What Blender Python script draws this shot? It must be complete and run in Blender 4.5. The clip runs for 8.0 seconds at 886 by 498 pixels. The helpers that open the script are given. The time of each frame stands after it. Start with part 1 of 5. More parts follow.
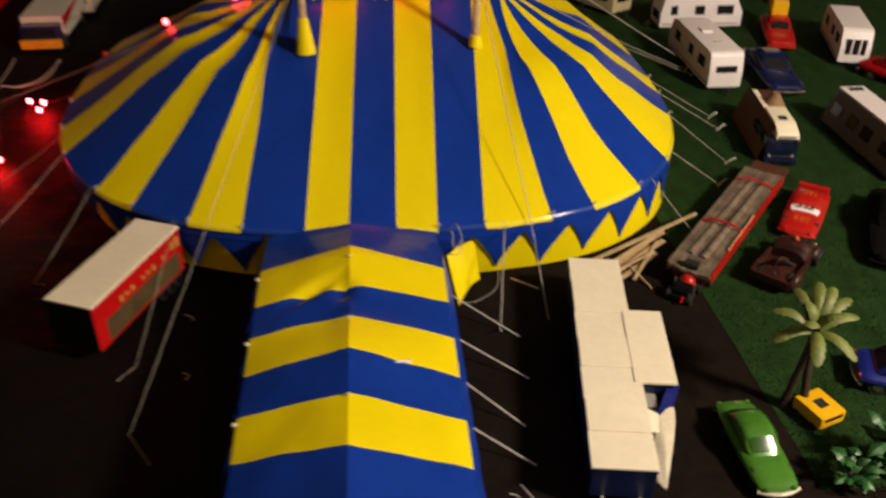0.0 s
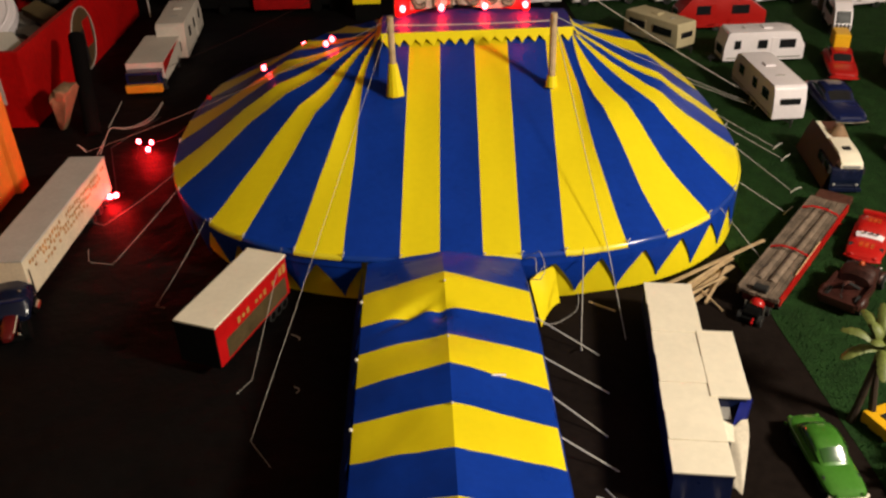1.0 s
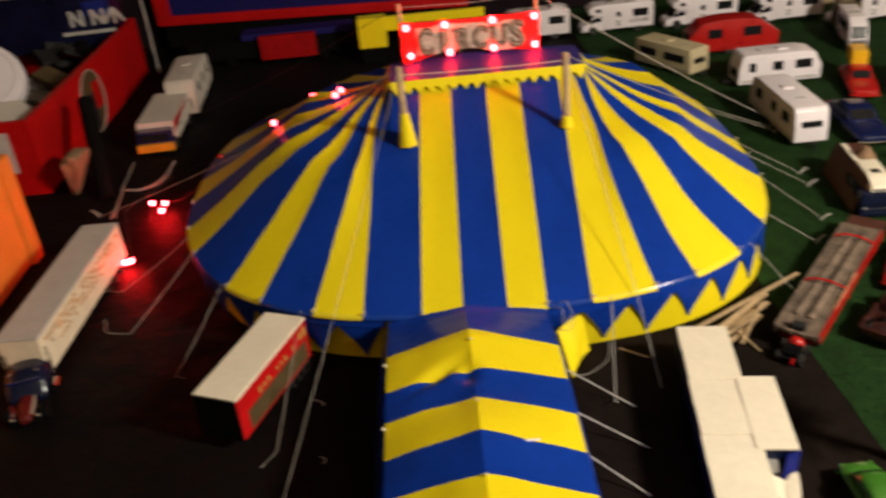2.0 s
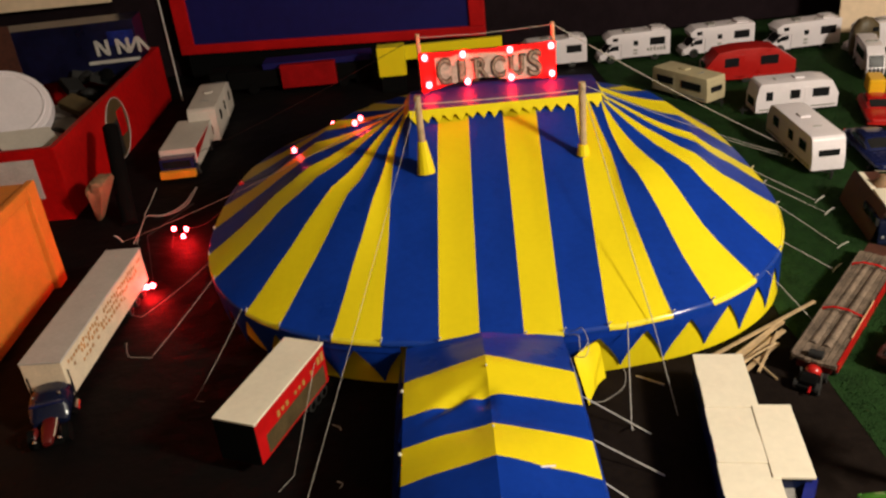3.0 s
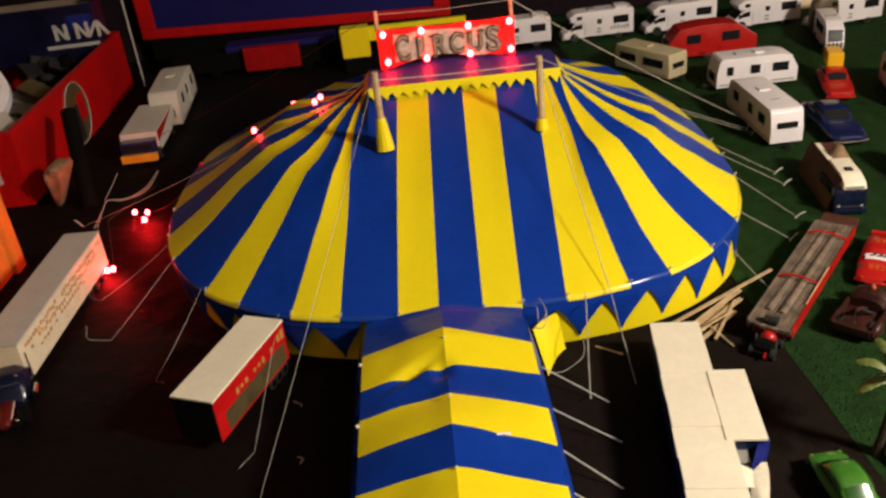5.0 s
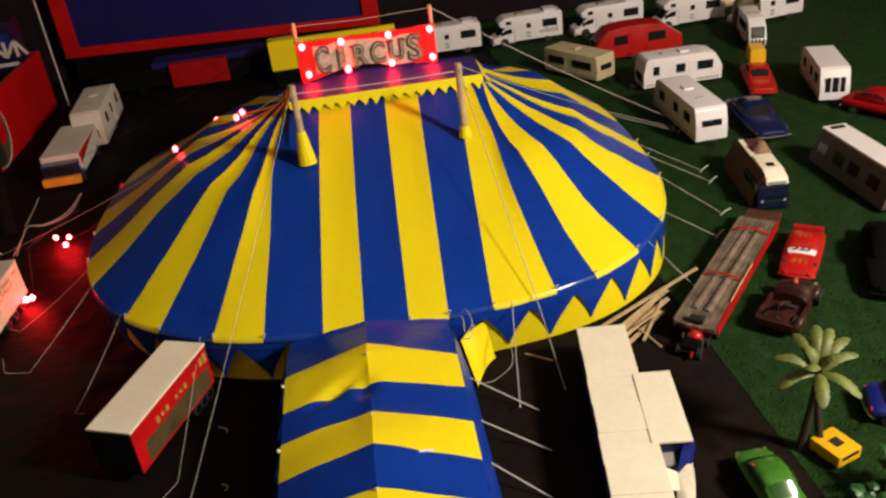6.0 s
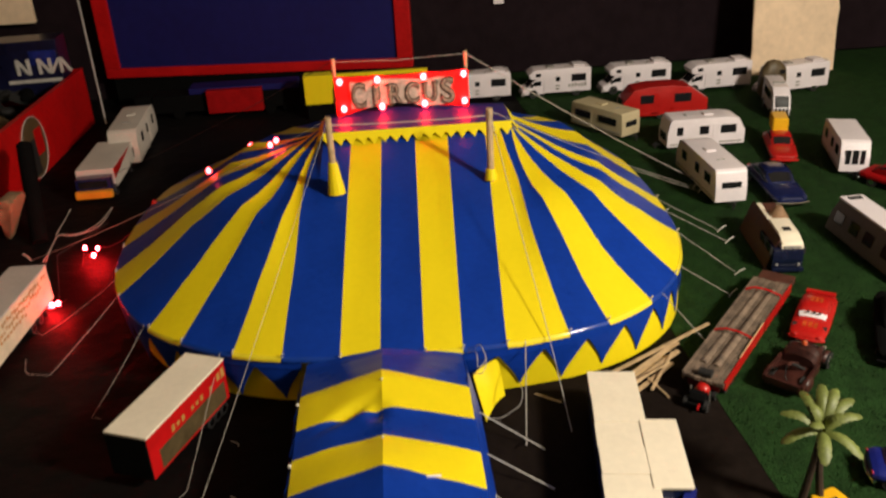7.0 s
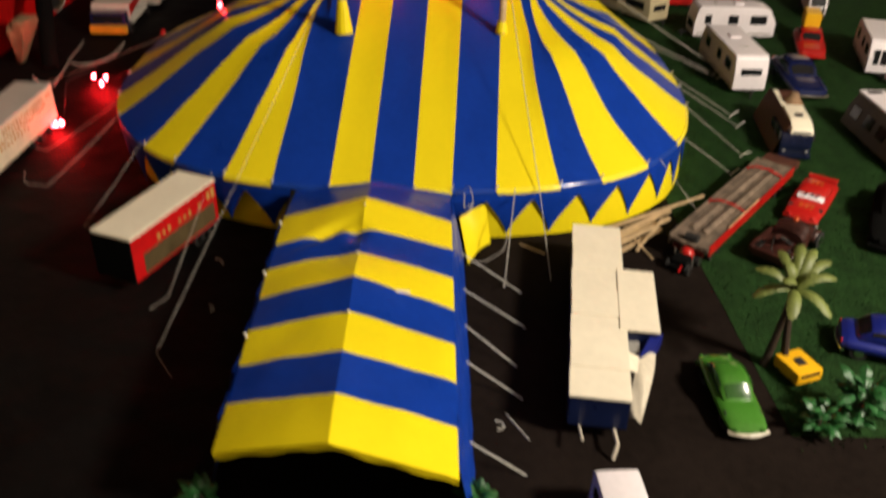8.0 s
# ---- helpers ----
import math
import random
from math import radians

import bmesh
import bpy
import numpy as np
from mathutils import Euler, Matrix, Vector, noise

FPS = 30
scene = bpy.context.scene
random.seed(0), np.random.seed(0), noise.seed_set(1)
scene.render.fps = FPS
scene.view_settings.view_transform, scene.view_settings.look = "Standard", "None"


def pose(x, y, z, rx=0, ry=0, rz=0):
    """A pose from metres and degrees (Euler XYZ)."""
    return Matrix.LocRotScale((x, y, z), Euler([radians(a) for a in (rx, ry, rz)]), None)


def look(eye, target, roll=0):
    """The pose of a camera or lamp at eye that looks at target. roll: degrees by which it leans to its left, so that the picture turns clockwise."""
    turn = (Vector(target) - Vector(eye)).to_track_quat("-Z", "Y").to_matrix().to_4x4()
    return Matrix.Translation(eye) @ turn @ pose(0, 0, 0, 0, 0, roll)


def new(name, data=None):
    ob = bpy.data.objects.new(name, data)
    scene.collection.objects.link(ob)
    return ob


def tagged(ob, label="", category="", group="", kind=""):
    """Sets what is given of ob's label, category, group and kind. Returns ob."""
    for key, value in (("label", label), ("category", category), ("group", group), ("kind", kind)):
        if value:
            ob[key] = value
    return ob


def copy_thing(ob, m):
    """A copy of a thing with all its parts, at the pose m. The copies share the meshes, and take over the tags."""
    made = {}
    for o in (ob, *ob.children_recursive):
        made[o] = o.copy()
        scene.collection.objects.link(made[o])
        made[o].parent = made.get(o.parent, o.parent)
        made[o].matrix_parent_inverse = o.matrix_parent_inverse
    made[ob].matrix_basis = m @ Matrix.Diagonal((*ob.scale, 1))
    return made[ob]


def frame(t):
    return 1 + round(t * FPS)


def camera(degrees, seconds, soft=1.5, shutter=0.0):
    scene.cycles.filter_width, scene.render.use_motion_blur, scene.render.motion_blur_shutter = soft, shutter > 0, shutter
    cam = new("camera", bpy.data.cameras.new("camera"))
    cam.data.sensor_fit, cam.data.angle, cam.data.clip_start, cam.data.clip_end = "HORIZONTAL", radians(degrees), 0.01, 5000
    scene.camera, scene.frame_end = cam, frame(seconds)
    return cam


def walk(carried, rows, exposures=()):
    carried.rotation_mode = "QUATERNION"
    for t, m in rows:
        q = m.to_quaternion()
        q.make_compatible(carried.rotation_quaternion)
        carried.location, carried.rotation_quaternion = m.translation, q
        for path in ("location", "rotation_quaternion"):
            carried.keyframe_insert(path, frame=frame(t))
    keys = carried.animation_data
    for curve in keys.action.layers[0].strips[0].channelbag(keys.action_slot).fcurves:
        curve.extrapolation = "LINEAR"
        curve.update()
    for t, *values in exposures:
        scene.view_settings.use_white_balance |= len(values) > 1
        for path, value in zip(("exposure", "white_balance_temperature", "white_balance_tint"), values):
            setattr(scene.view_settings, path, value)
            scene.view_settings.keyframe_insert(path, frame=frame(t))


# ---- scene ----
cam = camera(54.2, 8.0, soft=2.4, shutter=0.7)
PATH = [
    (0, (0.017, -0.755, 0.376), (0.17, 0.906, -0.727), 0.7),
    (0.5, (-0.008, -0.795, 0.401), (0.085, 0.901, -0.655), -0.1),
    (1, (-0.008, -0.8, 0.404), (0.018, 0.904, -0.642), -1.9),
    (1.5, (0.007, -0.785, 0.406), (0.103, 0.947, -0.589), -4.3),
    (2, (-0.008, -0.773, 0.411), (-0.022, 0.966, -0.577), -5.8),
    (2.2, (-0.013, -0.776, 0.414), (-0.079, 0.969, -0.562), -6.0),
    (3.3, (-0.006, -0.781, 0.415), (-0.052, 0.99, -0.512), -6.1),
    (3.5, (-0.006, -0.783, 0.411), (-0.064, 0.981, -0.531), -6.1),
    (4, (-0.003, -0.78, 0.404), (-0.048, 0.961, -0.58), -5.9),
    (5.3, (0.016, -0.785, 0.405), (0.039, 0.982, -0.531), -7.0),
    (5.5, (0.025, -0.784, 0.405), (0.068, 0.992, -0.514), -7.5),
    (6, (0.03, -0.776, 0.402), (0.137, 0.975, -0.56), -7.3),
    (6.5, (0.026, -0.788, 0.408), (0.146, 1.016, -0.446), -4.9),
    (7, (0.022, -0.796, 0.404), (0.112, 1.005, -0.461), -3.2),
    (7.5, (0.023, -0.833, 0.388), (0.094, 0.941, -0.532), -2.0),
    (7.8, (0.034, -0.825, 0.376), (0.082, 0.902, -0.631), 0.1),
    (8, (0.045, -0.821, 0.357), (0.075, 0.882, -0.691), 1.3),
]
EXPOSURES = [(0, -0.24, 7050, 13), (0.6, -0.13, 6700, 11), (1.5, 0.0, 6500, 10), (8, 0.0, 6500, 10)]
walk(cam, [(t, look(eye, target, roll)) for t, eye, target, roll in PATH], EXPOSURES)

# ---- light ----
world = bpy.data.worlds.new("room_dark")
scene.world = world
world.use_nodes = True
world.node_tree.nodes["Background"].inputs[0].default_value = (0.9, 0.75, 0.6, 1)
world.node_tree.nodes["Background"].inputs[1].default_value = 0.010

lamp_data = bpy.data.lights.new("room_lamp", "POINT")
lamp_data.shadow_soft_size = 0.066
lamp_data.energy, lamp_data.color = 60.5, (1.0, 0.91, 0.745)
lamp = new("room_lamp", lamp_data)
lamp.matrix_world = look((0.79, -0.80, 0.655), (0.12, 0.0, 0.05))
scene.view_settings.exposure = 0.0


# ---- materials ----
def mat(name, color, rough=0.5, metal=0.0, vary=0.15, scale=60.0, bump=0.0, bump_scale=400.0, spec=0.5, coat=0.0, rnd=0.0):
    """A node material: base colour broken up at two scales, roughness wear and fine relief."""
    m = bpy.data.materials.new(name)
    m.use_nodes = True
    nt = m.node_tree
    b = nt.nodes["Principled BSDF"]
    tc = nt.nodes.new("ShaderNodeTexCoord")
    n1 = nt.nodes.new("ShaderNodeTexNoise")
    n1.inputs["Scale"].default_value, n1.inputs["Detail"].default_value = scale, 6.0
    n2 = nt.nodes.new("ShaderNodeTexNoise")
    n2.inputs["Scale"].default_value, n2.inputs["Detail"].default_value = scale * 7.3, 4.0
    nt.links.new(tc.outputs["Object"], n1.inputs["Vector"])
    nt.links.new(tc.outputs["Object"], n2.inputs["Vector"])
    add = nt.nodes.new("ShaderNodeMath")
    add.operation = "MULTIPLY_ADD"
    nt.links.new(n2.outputs["Fac"], add.inputs[0])
    add.inputs[1].default_value = 0.45
    half = nt.nodes.new("ShaderNodeMath")
    half.operation = "MULTIPLY"
    half.inputs[1].default_value = 0.55
    nt.links.new(n1.outputs["Fac"], half.inputs[0])
    nt.links.new(half.outputs[0], add.inputs[2])
    ramp = nt.nodes.new("ShaderNodeValToRGB")
    lo = tuple(c * (1 - vary * 1.6) for c in color)
    hi = tuple(min(1.0, c * (1 + vary * 0.6)) for c in color)
    ramp.color_ramp.elements[0].position, ramp.color_ramp.elements[0].color = 0.32, (*lo, 1)
    ramp.color_ramp.elements[1].position, ramp.color_ramp.elements[1].color = 0.62, (*hi, 1)
    nt.links.new(add.outputs[0], ramp.inputs[0])
    out = ramp.outputs[0]
    if rnd:
        info = nt.nodes.new("ShaderNodeObjectInfo")
        hsv = nt.nodes.new("ShaderNodeHueSaturation")
        mr = nt.nodes.new("ShaderNodeMapRange")
        mr.inputs["To Min"].default_value, mr.inputs["To Max"].default_value = 1 - rnd, 1 + rnd
        nt.links.new(info.outputs["Random"], mr.inputs["Value"])
        nt.links.new(mr.outputs[0], hsv.inputs["Value"])
        nt.links.new(out, hsv.inputs["Color"])
        out = hsv.outputs[0]
    nt.links.new(out, b.inputs["Base Color"])
    rr = nt.nodes.new("ShaderNodeMapRange")
    rr.inputs["To Min"].default_value, rr.inputs["To Max"].default_value = max(0.03, rough - 0.1), min(1.0, rough + 0.12)
    nt.links.new(n1.outputs["Fac"], rr.inputs["Value"])
    nt.links.new(rr.outputs[0], b.inputs["Roughness"])
    b.inputs["Metallic"].default_value = metal
    b.inputs["Specular IOR Level"].default_value = spec
    b.inputs["Coat Weight"].default_value = coat
    if bump:
        bn = nt.nodes.new("ShaderNodeBump")
        bn.inputs["Strength"].default_value, bn.inputs["Distance"].default_value = 1.0, bump
        n3 = nt.nodes.new("ShaderNodeTexNoise")
        n3.inputs["Scale"].default_value, n3.inputs["Detail"].default_value = bump_scale, 5.0
        nt.links.new(tc.outputs["Object"], n3.inputs["Vector"])
        nt.links.new(n3.outputs["Fac"], bn.inputs["Height"])
        nt.links.new(bn.outputs[0], b.inputs["Normal"])
    return m


def glow(name, color, strength):
    m = bpy.data.materials.new(name)
    m.use_nodes = True
    b = m.node_tree.nodes["Principled BSDF"]
    b.inputs["Base Color"].default_value = (*color, 1)
    b.inputs["Emission Color"].default_value = (*color, 1)
    b.inputs["Emission Strength"].default_value = strength
    return m


YELLOW = mat("yellow_vinyl", (0.83, 0.655, 0.010), 0.36, spec=0.22, vary=0.03, scale=25, bump=0.0005, bump_scale=45)
BLUE = mat("blue_vinyl", (0.006, 0.038, 0.31), 0.30, spec=0.09, vary=0.10, scale=25, bump=0.0006, bump_scale=45)
CROWN = mat("crown_vinyl", (0.016, 0.021, 0.16), 0.5, vary=0.12, scale=25, bump=0.0006, bump_scale=45)
NIGHT = mat("night_blue_paint", (0.005, 0.008, 0.028), 0.25, vary=0.2)
DARKBLUE = mat("dark_blue_paint", (0.006, 0.012, 0.052), 0.3, vary=0.2)
WOOD = mat("pale_wood", (0.52, 0.36, 0.20), 0.6, vary=0.25, scale=120, bump=0.0003)
WHITE = mat("white_plastic", (0.80, 0.725, 0.765), 0.35, vary=0.05, scale=40)
CARD = mat("cream_card", (0.84, 0.75, 0.60), 0.6, vary=0.05, scale=30, bump=0.0003, bump_scale=60)
CREAM = mat("cream_plastic", (0.54, 0.45, 0.28), 0.4, vary=0.1)
GREY = mat("grey_plastic", (0.30, 0.28, 0.26), 0.5, vary=0.15)
DARK = mat("dark_window", (0.012, 0.012, 0.014), 0.12, vary=0.1)
BLACK = mat("black_rubber", (0.012, 0.011, 0.011), 0.7, vary=0.2)
CHROME = mat("chrome", (0.75, 0.74, 0.72), 0.15, metal=1.0, vary=0.1)
RED = mat("red_paint", (0.44, 0.010, 0.008), 0.3, vary=0.12, coat=0.3)
REDCARD = mat("red_card", (0.48, 0.006, 0.007), 0.45, vary=0.15, scale=20, spec=0.2)
ORANGE = mat("orange_plastic", (0.78, 0.22, 0.03), 0.45, vary=0.1)
AMBER = mat("amber_paint", (0.75, 0.30, 0.02), 0.4, vary=0.15)
GREEN = mat("green_paint", (0.050, 0.175, 0.020), 0.2, vary=0.12, coat=0.5)
TAXI = mat("yellow_paint", (0.80, 0.42, 0.01), 0.35, vary=0.08)
NAVY = mat("navy_paint", (0.008, 0.013, 0.065), 0.22, vary=0.2, coat=0.4)
ROYAL = mat("royal_blue", (0.008, 0.014, 0.16), 0.35, vary=0.15)
RUST = mat("rusty_brown", (0.078, 0.022, 0.012), 0.6, vary=0.4, scale=150, bump=0.0004)
LOG = mat("weathered_wood", (0.160, 0.112, 0.080), 0.75, vary=0.5, scale=70, bump=0.0008, bump_scale=200, rnd=0.22)
TWINE = mat("white_string", (0.46, 0.42, 0.37), 0.8, vary=0.2, scale=300)
PALEWIRE = mat("pale_wire", (0.62, 0.58, 0.52), 0.35, vary=0.15, scale=200)
BRASS = mat("dull_steel", (0.45, 0.42, 0.38), 0.35, metal=0.8, vary=0.2)
ROAD = mat("brown_black_board", (0.0116, 0.0078, 0.0064), 0.9, vary=0.25, scale=22, bump=0.0003, bump_scale=500, spec=0.04)
CLOTH = mat("black_cloth", (0.0036, 0.0026, 0.0025), 0.70, vary=0.3, scale=14, bump=0.0030, bump_scale=30, spec=0.11)
# pale surface of the unseen walls and ceiling, set to bounce fill light
FILLBOUNCE = mat("cream_fill_bounce", (0.38, 0.32, 0.25), 0.8, vary=0.1, scale=4, bump=0.0006, bump_scale=90, spec=0.1)
WALL = mat("dark_wall", (0.0150, 0.0090, 0.0115), 0.85, vary=0.25, scale=6, bump=0.0006, bump_scale=120, spec=0.05)
GRASS = mat("grass_mat", (0.0150, 0.0435, 0.0105), 0.9, vary=0.35, scale=55, bump=0.0025, bump_scale=700, spec=0.1)
BLADE = mat("grass_fibre", (0.0155, 0.0470, 0.0105), 0.8, vary=0.35, scale=40, spec=0.1)
LEAF = mat("palm_leaf", (0.135, 0.160, 0.034), 0.55, vary=0.35, scale=90)
BUSH = mat("green_foliage", (0.018, 0.100, 0.022), 0.45, vary=0.4, scale=90)
TRUNK = mat("palm_trunk", (0.026, 0.013, 0.007), 0.7, vary=0.3, scale=160, bump=0.0006)
PANEL = mat("blue_panel", (0.010, 0.010, 0.098), 0.6, vary=0.12, scale=9, spec=0.15)
CRATE = mat("crate_red", (0.42, 0.004, 0.004), 0.5, vary=0.2, scale=18, spec=0.15)
TRACTOR = mat("dark_red_paint", (0.10, 0.006, 0.006), 0.35, vary=0.2)
DULL = mat("dull_white", (0.60, 0.54, 0.48), 0.5, vary=0.08, scale=40)
MATTE = mat("matte_black", (0.004, 0.004, 0.004), 0.9, vary=0.2, spec=0.05)
KRAFT = mat("tan_cloth", (0.26, 0.15, 0.08), 0.8, vary=0.2, scale=30, bump=0.0008, bump_scale=90)
BEIGE = mat("beige_board", (0.84, 0.63, 0.44), 0.7, vary=0.1, scale=12)
SIGNRED = mat("sign_red", (0.60, 0.012, 0.012), 0.4, vary=0.1)
SIGNPALE = mat("sign_pale", (0.66, 0.46, 0.38), 0.5, vary=0.3, scale=200)
WRECK = mat("wreck_brown", (0.040, 0.009, 0.006), 0.45, vary=0.5, scale=70, bump=0.0003)
DECAL = mat("orange_decal", (0.50, 0.07, 0.012), 0.4, vary=0.4, scale=200)
GREYWHITE = mat("grey_white_roof", (0.50, 0.46, 0.43), 0.5, vary=0.08, scale=40)
WARMWHITE = mat("warm_white_card", (0.74, 0.62, 0.46), 0.55, vary=0.10, scale=60)
BROWNINK = mat("brown_lettering", (0.56, 0.25, 0.065), 0.5, vary=0.4)
GREENGLASS = mat("dark_green_window", (0.018, 0.075, 0.012), 0.14, vary=0.15, spec=0.8)
# taupe that stands for pale caravan sides lying in shade
SHADESIDE = mat("shaded_side_taupe", (0.085, 0.065, 0.060), 0.5, vary=0.2)
INLAY = mat("letter_inlay", (0.38, 0.27, 0.20), 0.5, vary=0.5, scale=260)
LETTER = mat("letter_brown", (0.085, 0.056, 0.035), 0.5, vary=0.5, scale=220)
GOLD = mat("gold_lettering", (0.45, 0.24, 0.06), 0.5, vary=0.3)
OLIVE = mat("olive_stripe", (0.09, 0.06, 0.025), 0.5, vary=0.3)
PRINT = mat("blue_print", (0.008, 0.018, 0.16), 0.3, vary=0.5, scale=25)
# red darkened to stand for shade; also serves the dull red shaft
SHADERED = mat("shade_darkened_red", (0.30, 0.004, 0.005), 0.6, vary=0.2, spec=0.1)
GLOSSBLUE = mat("printed_blue", (0.005, 0.006, 0.030), 0.3, vary=0.4, scale=20)
SHEET = mat("pale_plastic_sheet", (0.56, 0.49, 0.39), 0.4, vary=0.15, scale=60)
CLEAR = mat("silver_print", (0.50, 0.47, 0.44), 0.35, vary=0.15)
BULB = glow("red_bulb", (1.0, 0.009, 0.012), 480.0)
SIGNBULB = glow("sign_bulb", (1.0, 0.013, 0.015), 120.0)
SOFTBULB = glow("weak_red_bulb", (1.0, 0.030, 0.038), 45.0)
DIM = mat("unlit_bulb", (0.35, 0.01, 0.01), 0.2, vary=0.1)


# ---- building helpers ----
def thing(name, label, category, m=None, group="", kind=""):
    ob = new(name)
    ob.empty_display_size = 0.01
    ob.matrix_world = m or Matrix()
    return tagged(ob, label, category, group, kind)


def part(name, bm, material, parent, label="", smooth=False):
    me = bpy.data.meshes.new(name)
    bmesh.ops.recalc_face_normals(bm, faces=bm.faces[:])
    bm.to_mesh(me)
    bm.free()
    me.materials.append(material)
    if smooth:
        me.shade_smooth()
        me.set_sharp_from_angle(angle=math.radians(27))
    ob = new(name, me)
    ob.parent = parent
    return tagged(ob, label)


def solo(name, bm, material, label, category, kind="", group="", smooth=False):
    ob = part(name, bm, material, None, "", smooth)
    return tagged(ob, label, category, group, kind)


def box(x0, x1, y0, y1, z0, z1, bevel=0.0, bm=None, seg=2):
    own = bmesh.new()
    bmesh.ops.create_cube(own, size=1.0)
    for v in own.verts:
        v.co = Vector(((x0 + x1) / 2 + v.co.x * (x1 - x0), (y0 + y1) / 2 + v.co.y * (y1 - y0), (z0 + z1) / 2 + v.co.z * (z1 - z0)))
    if bevel:
        bmesh.ops.bevel(own, geom=own.edges[:], offset=bevel, segments=seg, affect="EDGES", profile=0.7)
    return merge(bm, own)


def merge(bm, own):
    if bm is None:
        return own
    me = bpy.data.meshes.new("tmp")
    own.to_mesh(me)
    own.free()
    bm.from_mesh(me)
    bpy.data.meshes.remove(me)
    return bm


def prism(profile, x0, x1, bevel=0.0, bm=None, seg=2, taper=0.0):
    """A side profile of (y, z) points drawn out from x0 to x1; taper narrows it towards its top."""
    own = bmesh.new()
    top = max(z for _, z in profile)
    low = min(z for _, z in profile)
    xm = (x0 + x1) / 2
    rows = []
    for x in (x0, x1):
        rows.append([own.verts.new((xm + (x - xm) * (1 - taper * (z - low) / (top - low)), y, z)) for y, z in profile])
    own.faces.new(rows[0])
    own.faces.new(rows[1][::-1])
    n = len(profile)
    for i in range(n):
        own.faces.new((rows[0][i], rows[1][i], rows[1][(i + 1) % n], rows[0][(i + 1) % n]))
    bmesh.ops.recalc_face_normals(own, faces=own.faces[:])
    if bevel:
        bmesh.ops.bevel(own, geom=own.edges[:], offset=bevel, segments=seg, affect="EDGES", profile=0.7)
    return merge(bm, own)


def rod(p0, p1, r, r1=None, n=10, bm=None):
    """A round bar or cone from p0 to p1."""
    p0, p1 = Vector(p0), Vector(p1)
    own = bmesh.new()
    bmesh.ops.create_cone(own, cap_ends=True, segments=n, radius1=r, radius2=r if r1 is None else r1, depth=(p1 - p0).length)
    q = (p1 - p0).to_track_quat("Z", "Y").to_matrix().to_4x4()
    own.transform(Matrix.Translation((p0 + p1) / 2) @ q)
    return merge(bm, own)


def tube(points, r, n=6, bm=None):
    """A string through points."""
    own = bmesh.new()
    pts = [Vector(p) for p in points]
    rings = []
    for i, p in enumerate(pts):
        d = (pts[min(i + 1, len(pts) - 1)] - pts[max(i - 1, 0)]).normalized()
        side = d.cross(Vector((0, 0, 1)))
        side = side.normalized() if side.length > 1e-4 else Vector((1, 0, 0))
        up = side.cross(d)
        rings.append([own.verts.new(p + r * (math.cos(a) * side + math.sin(a) * up)) for a in [2 * math.pi * k / n for k in range(n)]])
    for a, b in zip(rings, rings[1:]):
        for k in range(n):
            own.faces.new((a[k], a[(k + 1) % n], b[(k + 1) % n], b[k]))
    own.faces.new(rings[0][::-1])
    own.faces.new(rings[-1])
    return merge(bm, own)


def smooth_line(points, n=6):
    """A soft curve through points (Catmull-Rom)."""
    p = [Vector(q) for q in points]
    p = [p[0]] + p + [p[-1]]
    res = []
    for i in range(1, len(p) - 2):
        for k in range(n):
            t = k / n
            a, b, c, d = p[i - 1], p[i], p[i + 1], p[i + 2]
            res.append(0.5 * (2 * b + (c - a) * t + (2 * a - 5 * b + 4 * c - d) * t * t + (3 * b - a - 3 * c + d) * t ** 3))
    return res + [p[-1]]


def sag(a, b, drop, n=8):
    a, b = Vector(a), Vector(b)
    return [a.lerp(b, i / n) - Vector((0, 0, drop * 4 * (i / n) * (1 - i / n))) for i in range(n + 1)]


def ball(c, r, bm=None, sx=1, sy=1, sz=1, u=12, v=8):
    own = bmesh.new()
    bmesh.ops.create_uvsphere(own, u_segments=u, v_segments=v, radius=r)
    for w in own.verts:
        w.co = Vector((c[0] + w.co.x * sx, c[1] + w.co.y * sy, c[2] + w.co.z * sz))
    return merge(bm, own)


def slab(rows, thick, bm=None):
    """A sheet of cloth from a grid of points, with a back face a little lower."""
    own = bmesh.new()
    off = Vector((0, 0, -thick))
    top = [[own.verts.new(p) for p in r] for r in rows]
    low = [[own.verts.new(Vector(p) + off) for p in r] for r in rows]
    nr, nc = len(rows), len(rows[0])
    for i in range(nr - 1):
        for j in range(nc - 1):
            own.faces.new((top[i][j], top[i][j + 1], top[i + 1][j + 1], top[i + 1][j]))
            own.faces.new((low[i][j], low[i + 1][j], low[i + 1][j + 1], low[i][j + 1]))
    for i in range(nr - 1):
        for j in (0, nc - 1):
            own.faces.new((top[i][j], top[i + 1][j], low[i + 1][j], low[i][j]))
    for j in range(nc - 1):
        for i in (0, nr - 1):
            own.faces.new((top[i][j], low[i][j], low[i][j + 1], top[i][j + 1]))
    return merge(bm, own)


def wheel(parent, x, y, r, w, name="wheel"):
    """A tyre with its hub, the axle along x."""
    tyre = part(name, rod((x - w / 2, y, r), (x + w / 2, y, r), r, n=16), BLACK, parent)
    s = 1 if x > 0 else -1
    part("hub", rod((x + s * w * 0.45, y, r), (x + s * w * 0.58, y, r), r * 0.55, n=12), CHROME, tyre, "silver hub")
    return tyre


def wheels(parent, xs, ys, r, w):
    for y in ys:
        for x in (-xs, xs):
            wheel(parent, x, y, r, w)


